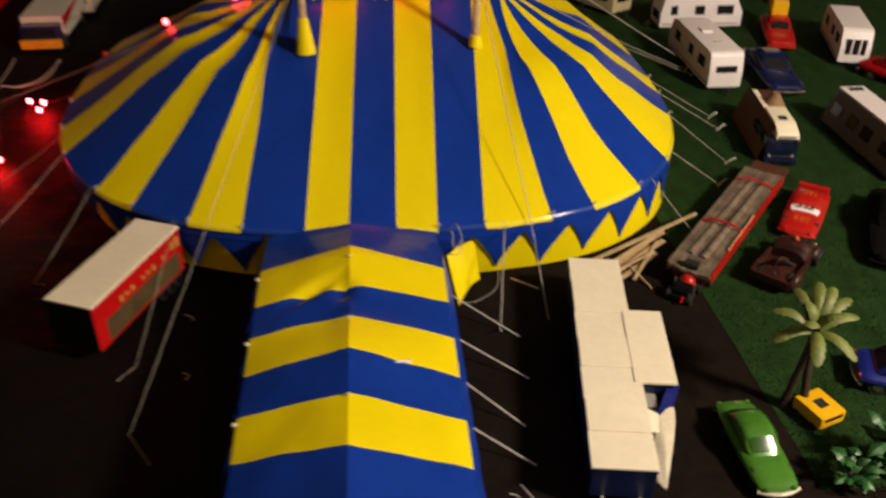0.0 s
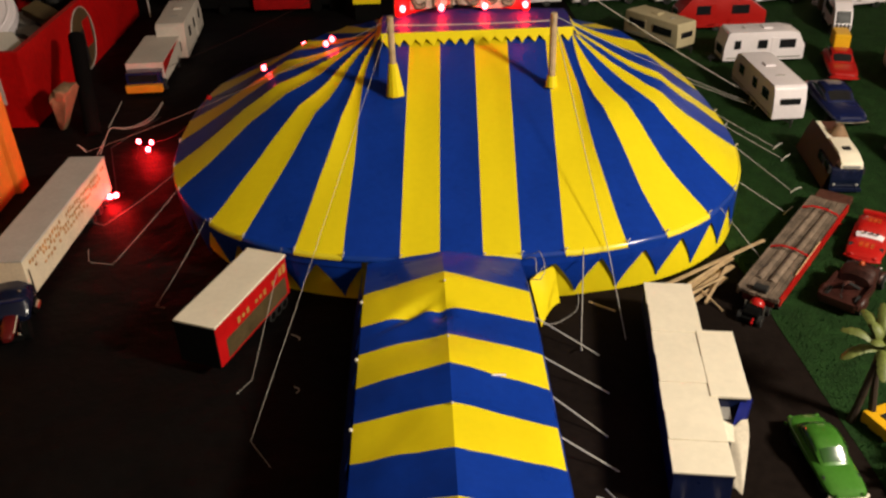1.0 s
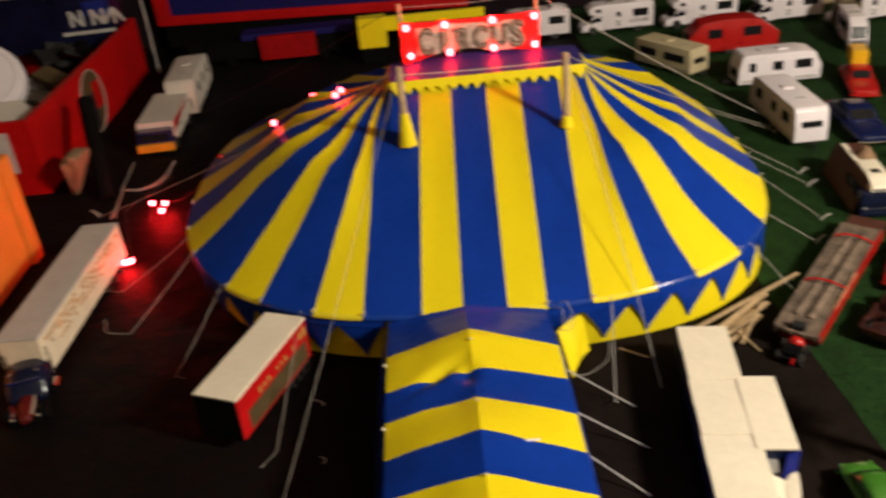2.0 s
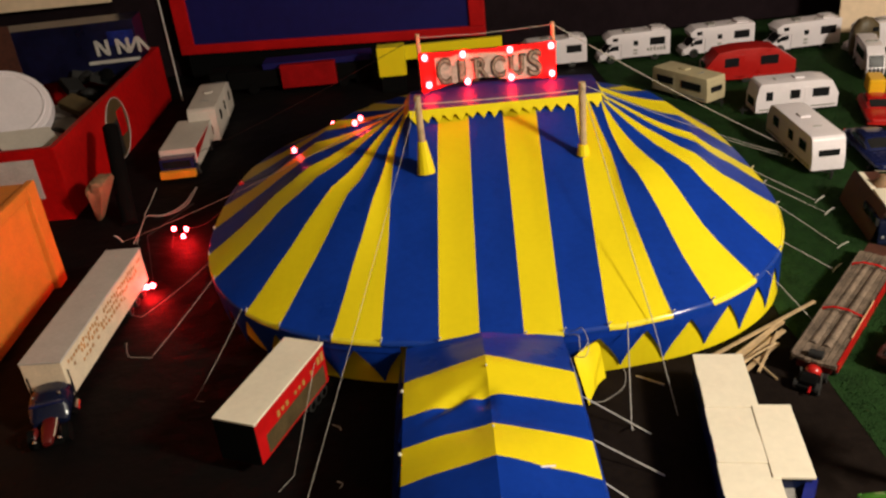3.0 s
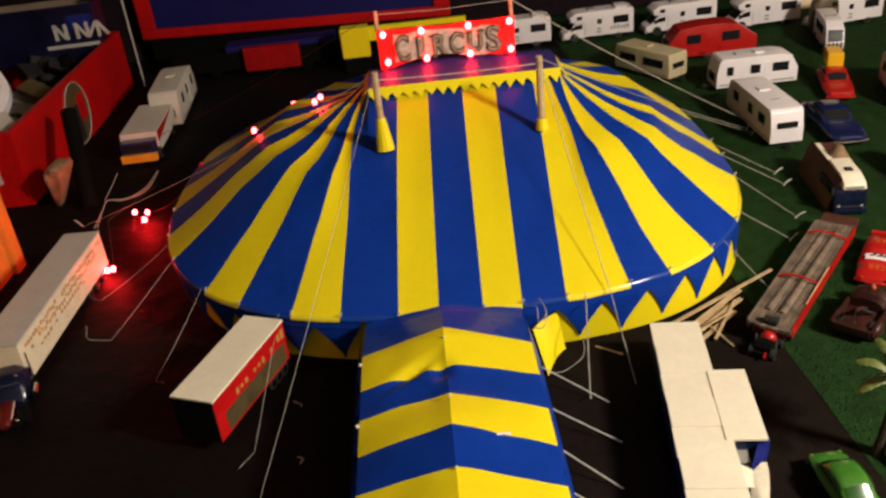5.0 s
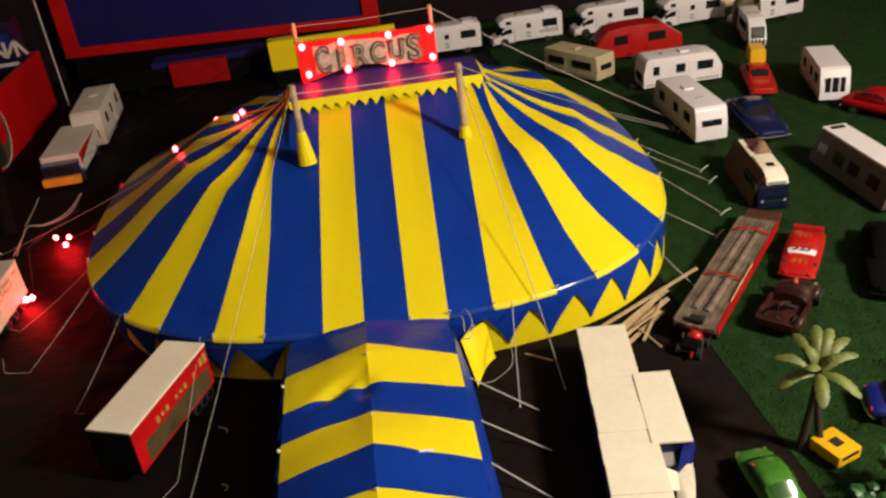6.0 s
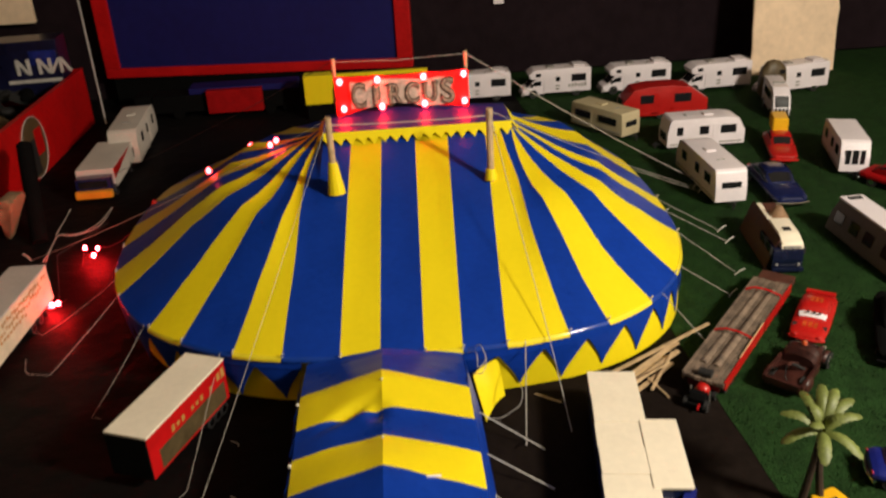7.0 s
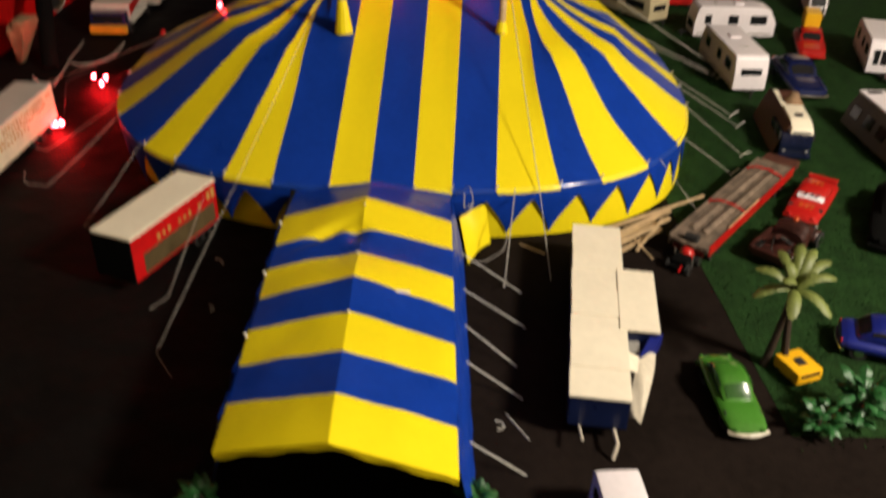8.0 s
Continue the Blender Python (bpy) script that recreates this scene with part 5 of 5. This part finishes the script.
part("card_flap", slab([[here @ Vector(p) for p in r] for r in (((0.1650, -0.4040, 0.0300), (0.1725, -0.4095, 0.0290)), ((0.1625, -0.4230, 0.0300), (0.1690, -0.4235, 0.0285)))], 0.0006), CARD, wc, "small cream card flap")
wheels(wc, 0.009, (-0.018, 0.018), 0.005, 0.004)
van = thing("toy_van", "small white boxy toy van at the tent entrance", "toy van", at(0.1445, -0.5330, -86))
part("body", prism([(-0.032, 0.006), (0.030, 0.006), (0.031, 0.014), (0.024, 0.0180), (0.016, 0.0290), (-0.030, 0.0300), (-0.032, 0.027)], -0.0125, 0.0125, 0.0022, taper=0.08), WHITE, van, "", True)
part("rear_window", box(-0.0085, 0.0085, -0.0328, -0.0315, 0.0180, 0.0250, 0.0004), DARK, van)
part("windscreen", prism([(0.0246, 0.0186), (0.0172, 0.0284), (0.0162, 0.0280), (0.0236, 0.0182)], -0.0100, 0.0100), DARK, van)
for s in (-1, 1):
    part("side_window", box(s * 0.0122 - 0.0006, s * 0.0122 + 0.0006, -0.024, 0.010, 0.0185, 0.0250, 0.0003), DARK, van)
    part("tail_light", box(s * 0.0105 - 0.0012, s * 0.0105 + 0.0012, -0.0328, -0.0316, 0.010, 0.014, 0.0003), RED, van)
part("bumper", box(-0.0120, 0.0120, -0.0335, -0.0310, 0.005, 0.008, 0.0006), GREY, van)
wheels(van, 0.0100, (-0.020, 0.020), 0.0058, 0.0045)

# lorry and caravan on the far side of the tent
van = thing("toy_lorry", "white toy box lorry with blue cab and orange bumper", "toy truck", at(-0.3690, 0.3290, -88))
part("box_body", box(-0.024, 0.024, -0.072, 0.046, 0.010, 0.037, 0.0012), DULL, van, "white box body")
part("side_mark", prism([(-0.045, 0.0362), (0.0455, 0.0362), (0.0455, 0.0225)], -0.0247, -0.0238), RED, van, "red triangular mark")
part("cab", box(-0.022, 0.022, 0.044, 0.062, 0.008, 0.030, 0.002), NAVY, van, "dark blue cab")
part("bumper", box(-0.023, 0.023, 0.060, 0.068, 0.005, 0.015, 0.0015), AMBER, van, "orange bumper")
part("windscreen", box(-0.018, 0.018, 0.0615, 0.0630, 0.018, 0.027, 0.0004), DARK, van)
wheels(van, 0.021, (-0.040, 0.045), 0.008, 0.006)
caravan("caravan", "white toy caravan with dark windows on the black cloth", at(-0.3635, 0.4680, -86), 0.156, 0.040, 0.053, body=DULL, slope=0.35, nose=0.1, sides=((-0.30, 0.06), (0.0, 0.06), (0.26, 0.08)))


# ---- plants ----
def frond(L, w, droop, bm):
    """One palm frond: a thick, arched blade with a humped back and a finely notched edge, rounded at its end."""
    own = bmesh.new()
    n = 15

    def rib(t):
        return Vector((0, L * t, 0.30 * L * math.sin(math.pi * t * 0.8) * (1 - droop) - droop * L * t * t))

    rows = []
    for i in range(n):
        t = i / (n - 1)
        half = w * (0.30 + 0.70 * math.sin(math.pi * min(1.0, 0.10 + 0.72 * t)) ** 0.8) * (1.0 if i % 2 else 0.88)
        if t > 0.82:
            half *= max(0.12, 1 - ((t - 0.82) / 0.19) ** 2)
        rows.append([own.verts.new(rib(t) + Vector((f * half, 0.03 * L * abs(f) * (i % 2), 0.55 * half * (1 - f * f) - 0.3 * half))) for f in (-1, -0.7, -0.3, 0, 0.3, 0.7, 1)])
    for a, b in zip(rows, rows[1:]):
        for k in range(6):
            own.faces.new((a[k], a[k + 1], b[k + 1], b[k]))
    return merge(bm, own)


def palm(x, y, trunks, crown_z):
    c = thing("palm_tree", "toy palm tree with yellowish green fronds and brown trunks", "palm tree", pose(x, y, 0.001))
    for dx, dy in trunks:
        pts = [Vector((dx * (1 - t) ** 1.5, dy * (1 - t) ** 1.5, crown_z * t)) for t in [i / 8 for i in range(9)]]
        bm = bmesh.new()
        for i, (a, b) in enumerate(zip(pts, pts[1:])):
            rod(a, b, 0.0030 - 0.00012 * i, 0.0024 - 0.00010 * i, 9, bm)
        part("trunk", bm, TRUNK, c, "ringed brown trunk")
    for turn, length, droop, rise in ((5, 0.027, 0.10, 12), (26, 0.030, 0.05, 20), (48, 0.029, 0.0, 30), (70, 0.030, 0.0, 30), (98, 0.028, 0.05, 22), (150, 0.026, 0.15, 16), (188, 0.026, 0.35, 6), (222, 0.020, 0.10, 34), (250, 0.027, 0.35, 4), (306, 0.027, 0.35, 2), (335, 0.018, 0.0, 45), (120, 0.018, 0.0, 50)):
        bm = bmesh.new()
        frond(length, 0.0044, droop, bm)
        bm.transform(pose(0, 0, crown_z - 0.001, rise, 0, turn - 90))
        part("frond", bm, LEAF, c, "", True)


palm(0.2695, -0.3810, ((-0.006, 0.0), (0.006, -0.004)), 0.060)


def leaf(L, w, droop, bm):
    """One broad leaf: a folded blade with a toothed edge."""
    own = bmesh.new()
    n = 7
    rows = []
    for i in range(n):
        t = i / (n - 1)
        ww = w * math.sin(math.pi * (0.06 + 0.92 * t) ** 0.8) * (1.0 if i % 2 else 0.8)
        z = 0.3 * L * math.sin(math.pi * t * 0.7) * (1 - droop) - droop * L * t * t
        rows.append([own.verts.new((x, L * t, z - abs(x) * 0.4)) for x in (-ww, 0, ww)])
    for a, b in zip(rows, rows[1:]):
        own.faces.new((a[0], a[1], b[1], b[0]))
        own.faces.new((a[1], a[2], b[2], b[1]))
    return merge(bm, own)


def shrub(x, y, r, h, n, name="shrub", label="bright green toy shrub with toothed leaves"):
    z = 0.001 if x > edge_x(y) else 0.0
    c = thing(name, label, "shrub", pose(x, y, z))
    part("stem", rod((0, 0, -0.001), (0, 0, h * 0.6), 0.0015, 0.001), TRUNK, c)
    for i in range(n):
        bm = bmesh.new()
        k = random.uniform(0.6, 1.0)
        leaf(r * k * 0.62, r * 0.20, random.uniform(0.1, 0.6), bm)
        bm.transform(Matrix.Translation((0, r * random.uniform(0.0, 0.45), 0)))
        bm.transform(pose(0, 0, h * random.uniform(0.15, 0.9), random.uniform(-10, 50), 0, random.uniform(0, 360)))
        part("leaf", bm, BUSH, c)


shrub(0.274, -0.444, 0.017, 0.020, 40)
shrub(0.301, -0.434, 0.021, 0.030, 52)
shrub(0.331, -0.429, 0.018, 0.024, 40)
shrub(-0.072, -0.505, 0.016, 0.018, 36)
shrub(0.072, -0.507, 0.016, 0.018, 36)


# loose wooden sticks by the tent wall
def plank(a, b, w, h):
    """A flat stick from a to b."""
    a, b = Vector(a), Vector(b)
    bm = box(-w / 2, w / 2, 0, (b - a).length, 0, h, 0.0003)
    bm.transform(Matrix.Translation(a) @ (b - a).to_track_quat("Y", "Z").to_matrix().to_4x4())
    return solo("wooden_stick", bm, WOOD, "flat pale wooden stick in a loose pile", "stick", "", "loose sticks by the tent")


plank((0.1751, -0.2305, 0.010), (0.2766, -0.1731, 0.014), 0.0026, 0.0016)
plank((0.1792, -0.2395, 0.006), (0.2441, -0.1921, 0.010), 0.0036, 0.0014)
plank((0.1872, -0.2427, 0.004), (0.2421, -0.2001, 0.007), 0.0040, 0.0014)
plank((0.1832, -0.2358, 0.0025), (0.2319, -0.2011, 0.0035), 0.0040, 0.0014)
plank((0.1933, -0.2458, 0.002), (0.2339, -0.2112, 0.003), 0.0034, 0.0014)
plank((0.2065, -0.2458, 0.003), (0.2359, -0.204, 0.009), 0.0022, 0.0014)
for a, b in (((0.2178, -0.2541, 0.0016), (0.2075, -0.2318, 0.006)), ((0.1893, -0.2355, 0.012), (0.2512, -0.1869, 0.014)), ((0.1955, -0.2396, 0.009), (0.2279, -0.2208, 0.011)), ((0.1165, -0.2335, 0.0009), (0.1345, -0.2475, 0.0009))):
    solo("wooden_stick", rod(a, b, 0.0008, n=7), WOOD, "thin round wooden stick in a loose pile", "stick", "", "loose sticks by the tent")

# ---- the things behind and beside the showground ----
board = thing("framed_panel", "large dark blue panel with a red frame", "panel", pose(-0.2035, 0.706, 0.048, 0, 0, -7.2))
W2, H2, F = 0.268, 0.42, 0.026
part("panel", box(-W2 + F * 0.6, W2 - F * 0.6, 0.0, 0.010, F * 0.3, H2), PANEL, board, "plain dark blue panel")
part("frame_bottom", box(-W2, W2, -0.006, 0.012, 0.0, F * 0.62, 0.002), REDCARD, board, "red frame rail")
part("frame_side", box(-W2, -W2 + F, -0.006, 0.012, F * 0.62, H2, 0.002), REDCARD, board, "red frame rail")
part("frame_side", box(W2 - F, W2, -0.006, 0.012, F * 0.62, H2, 0.002), REDCARD, board, "red frame rail")
part("support", box(-W2 + 0.01, W2 - 0.01, 0.0, 0.03, -0.048, 0.0), MATTE, board, "black plinth")
label = solo("printed_label", box(-0.195, -0.085, -0.0035, -0.0005, 0.157, 0.187), AMBER, "yellow and red printed label on the panel", "label")
label.matrix_world = board.matrix_world.copy()
solo("metal_strip", rod((-0.452, 0.622, 0.0), (-0.453, 0.623, 0.42), 0.0014), CLEAR, "thin bright metal strip beside the panel", "strip")

lor = thing("fairground_lorry", "long blue fairground lorry with red container darkened for shade", "toy truck", at(-0.2494, 0.6412, 180))
part("body", box(-0.022, 0.022, -0.120, 0.120, 0.010, 0.038, 0.002), MATTE, lor, "black body")
part("upper_body", box(-0.020, 0.020, -0.118, 0.060, 0.038, 0.048, 0.002), PANEL, lor, "dark blue upper body")
# container's shade is in its colour, a darkened red
part("container", box(-0.034, -0.020, -0.060, 0.030, 0.008, 0.046, 0.002), SHADERED, lor, "red container with shade put into its colour")
part("cab", box(-0.022, 0.022, 0.122, 0.150, 0.008, 0.040, 0.003), MATTE, lor, "black cab")
part("windscreen", box(-0.018, 0.018, 0.1495, 0.151, 0.024, 0.036, 0.0004), DARK, lor)
part("headlight", ball((0.015, 0.150, 0.012), 0.003), CHROME, lor)
part("headlight", ball((-0.015, 0.150, 0.012), 0.003), CHROME, lor)
for y in (-0.10, -0.07, 0.08, 0.13):
    for x in (-0.022, 0.022):
        part("wheel", rod((x - 0.003, y, 0.009), (x + 0.003, y, 0.009), 0.009, n=16), MATTE, lor)
yb = thing("yellow_hoarding", "plain yellow card hoarding standing behind the tent", "hoarding", pose(-0.017, 0.567, 0))
part("plinth", box(-0.096, -0.057, -0.010, 0.010, 0.0, 0.026, 0.001), MATTE, yb, "black plinth")
part("upright", box(-0.098, -0.055, -0.012, 0.012, 0.026, 0.072, 0.001), YELLOW, yb, "yellow end block")
part("beam", box(-0.055, 0.098, -0.004, 0.004, 0.048, 0.070, 0.001), YELLOW, yb, "yellow beam")
part("leg", box(0.090, 0.098, -0.004, 0.004, 0.0, 0.048, 0.0005), YELLOW, yb)
rows = []
for j in range(25):
    z = 0.36 * j / 24
    a, b = (0.640 + 0.0022 * noise.noise(Vector((z * 60, 1, 0))), 0.786 + 0.0035 * noise.noise(Vector((z * 45, 7, 0))) + 0.010 * z)
    rows.append([Vector((a + (b - a) * i / 8, 0.640 + 0.10 * z, z)) for i in range(9)])
solo("beige_board", sheet(rows, 0.003, (0.7, 0.3)), BEIGE, "tall beige card with torn edges leaning behind the motorhomes", "board")
solo("pale_card", box(-0.84, -0.572, 0.745, 0.755, 0.148, 0.55, 0.002), BEIGE, "pale beige card against the dark wall", "card")
for x in (0.215, 0.72):
    solo("paper_scrap", box(x, x + 0.018, 0.774, 0.7775, 0.125, 0.160), WHITE, "small white paper scrap on the wall", "paper")

# red crate full of odds and ends
cr = thing("red_crate", "open red cardboard crate with a round printed badge", "crate")
part("side_panel", box(-0.480, -0.472, 0.175, 0.630, 0.0, 0.092, 0.001), CRATE, cr, "red printed side")
part("end_panel", box(-0.90, -0.480, 0.175, 0.183, 0.0, 0.092, 0.001), CRATE, cr, "red printed end")
part("end_panel", box(-0.90, -0.480, 0.622, 0.630, 0.0, 0.092, 0.001), CRATE, cr)
part("base", box(-0.90, -0.480, 0.183, 0.622, 0.0, 0.006), CRATE, cr)
bm = bmesh.new()
bmesh.ops.create_cone(bm, cap_ends=True, segments=36, radius1=0.042, radius2=0.042, depth=0.0016)
bm.transform(pose(-0.4716, 0.374, 0.044, 0, 90, 0))
badge = part("badge", bm, OLIVE, cr, "dark round badge")
bm = bmesh.new()
ring_pts = [(-0.4705, 0.374 + 0.042 * math.cos(a), 0.044 + 0.042 * math.sin(a)) for a in [2 * math.pi * i / 36 for i in range(37)]]
part("badge_rim", tube(ring_pts, 0.0007), CLEAR, badge, "pale rim")
part("badge_mark", box(-0.4708, -0.4698, 0.350, 0.378, 0.008, 0.056), BLACK, badge, "black mark")
part("badge_mark", box(-0.4708, -0.4698, 0.380, 0.405, 0.030, 0.066), CRATE, badge, "red mark")
part("label_panel", box(-0.60, -0.500, 0.1738, 0.1752, 0.030, 0.080), CLEAR, cr, "pale printed label")
lid = bmesh.new()
bmesh.ops.create_cone(lid, cap_ends=True, segments=40, radius1=0.066, radius2=0.063, depth=0.016)
bmesh.ops.bevel(lid, geom=lid.edges[:], offset=0.002, segments=2, affect="EDGES")
lid.transform(pose(-0.600, 0.330, 0.098, 30, 20, 0))
tub = solo("tub_lid", lid, WHITE, "round white plastic tub lid in the crate", "lid", smooth=False)
turned = pose(-0.600, 0.330, 0.098, 30, 20, 0)
part("rim", tube([turned @ Vector((0.054 * math.cos(math.pi * i / 20), 0.054 * math.sin(math.pi * i / 20), 0.0082)) for i in range(41)], 0.0018, 6), WHITE, tub, "raised inner rim", True)
for i in range(26):
    x, y = random.uniform(-0.62, -0.505), random.uniform(0.20, 0.60)
    b = random.choice((0, 1, 2))
    a = random.uniform(0, 180)
    bm = box(-0.022, 0.022, -0.014, 0.014, -0.006, 0.006, 0.002) if b == 0 else rod((-0.03, 0, 0), (0.03, 0, 0), 0.006) if b == 1 else ball((0, 0, 0), 0.013, sz=0.6)
    bm.transform(pose(x, y, random.uniform(0.045, 0.078), random.uniform(-30, 30), random.uniform(-30, 30), a))
    solo("plastic_piece", bm, random.choice((DARK, BLACK, BLACK, OLIVE, DARK, TRACTOR, MATTE)), "loose plastic toy piece lying in the crate", "toy piece", "", "odds and ends in the crate")
for i in range(5):
    bm = box(-0.03, 0.03, -0.03, 0.03, -0.02, 0.02, 0.003)
    bm.transform(pose(-0.56 - 0.02 * (i % 2), 0.23 + 0.08 * i, 0.030, 5, 4, 20 * i))
    solo("plastic_piece", bm, random.choice((GREY, BLACK)), "loose plastic toy piece lying in the crate", "toy piece", "", "odds and ends in the crate")

flap = box(-0.035, 0.035, -0.024, 0.024, -0.001, 0.001, 0.0006)
flap.transform(pose(-0.530, 0.235, 0.086, 14, 10, 40))
solo("card_scrap", flap, DULL, "dull grey card lying in the red crate", "card")
kb = thing("toy_box", "glossy blue printed cardboard toy box lying upside down", "box", pose(-0.638, 0.552, 0.066, 0, 0, 4))
part("carton", box(-0.20, 0.155, 0.010, 0.065, 0.0, 0.085, 0.001), GLOSSBLUE, kb, "dark blue printed carton")
part("print_patch", box(0.112, 0.152, 0.0085, 0.010, 0.048, 0.070), PRINT, kb, "bright blue print")
part("silver_edge", box(0.075, 0.154, 0.006, 0.010, 0.022, 0.027, 0.0005), CLEAR, kb, "silver strip")
for i in range(5):
    x = 0.090 + i * 0.0160
    shape = box(x, x + 0.005, 0.007, 0.010, 0.034, 0.058, 0.0008)
    if i != 1:
        arm = box(-0.0022, 0.0022, 0.007, 0.010, -0.012, 0.012, 0.0008)
        arm.transform(Matrix.Translation((x + 0.010, 0, 0.046)) @ pose(0, 0, 0, 0, 32 if i % 2 else -32, 0))
        merge(shape, arm)
    part("logo_shape", shape, CLEAR, kb, "white logo shape")
part("picture_patch", box(-0.16, -0.03, 0.008, 0.010, 0.02, 0.095), RUST, kb, "brown printed picture")

ob_ = thing("orange_box", "orange plastic storage box with a raised rim", "storage box")
part("body", box(-0.66, -0.431, -0.30, 0.018, 0.0, 0.112, 0.004), ORANGE, ob_)
part("rim", box(-0.433, -0.425, 0.000, 0.020, 0.0, 0.114, 0.002), ORANGE, ob_, "raised corner rim")
part("rim", box(-0.433, -0.425, -0.30, 0.000, 0.102, 0.114, 0.002), ORANGE, ob_, "raised top rim")

bag = bmesh.new()
bmesh.ops.create_icosphere(bag, subdivisions=4, radius=1.0)
for v in bag.verts:
    p = Vector([math.copysign(abs(c) ** 0.55, c) for c in v.co])
    p *= 1 + 0.16 * noise.noise(v.co * 1.6) + 0.06 * noise.noise(v.co * 5.0)
    k = 0.66 + 0.38 * p.z
    v.co = Vector((-0.430 + 0.013 * p.x * k + 0.010 * p.z, 0.163 + 0.027 * p.y * k - 0.006 * p.z, max(0.0, 0.028 + 0.030 * p.z)))
solo("cloth_bag", bag, KRAFT, "crumpled tan cloth bag against the red crate", "bag", smooth=True)
solo("black_tube", rod((-0.3960, 0.1420, 0.0), (-0.4300, 0.2480, 0.086), 0.0095, n=16), MATTE, "short black tube leaning on the crate", "tube")

# short fibres of the grass mat
fib = []
faces = []
rng = np.random.default_rng(4)
N = 26000
gx = rng.uniform(0.19, 0.85, N)
gy = rng.uniform(-0.46, 0.70, N)
for x, y, a, h, l in zip(gx, gy, rng.uniform(0, 6.28, N), rng.uniform(0.0016, 0.0034, N), rng.uniform(-0.002, 0.002, N)):
    if x < edge_x(y) + 0.001:
        continue
    k = len(fib)
    dx, dy = 0.0006 * math.cos(a), 0.0006 * math.sin(a)
    fib += [(x - dx, y - dy, 0.0008), (x + dx, y + dy, 0.0008), (x + l, y - l * 0.6, 0.0008 + h)]
    faces.append((k, k + 1, k + 2))
me = bpy.data.meshes.new("grass")
me.from_pydata(fib, [], faces)
me.materials.append(BLADE)
tagged(new("grass", me), "short upright green plastic grass fibres", "grass", "", "stuff")
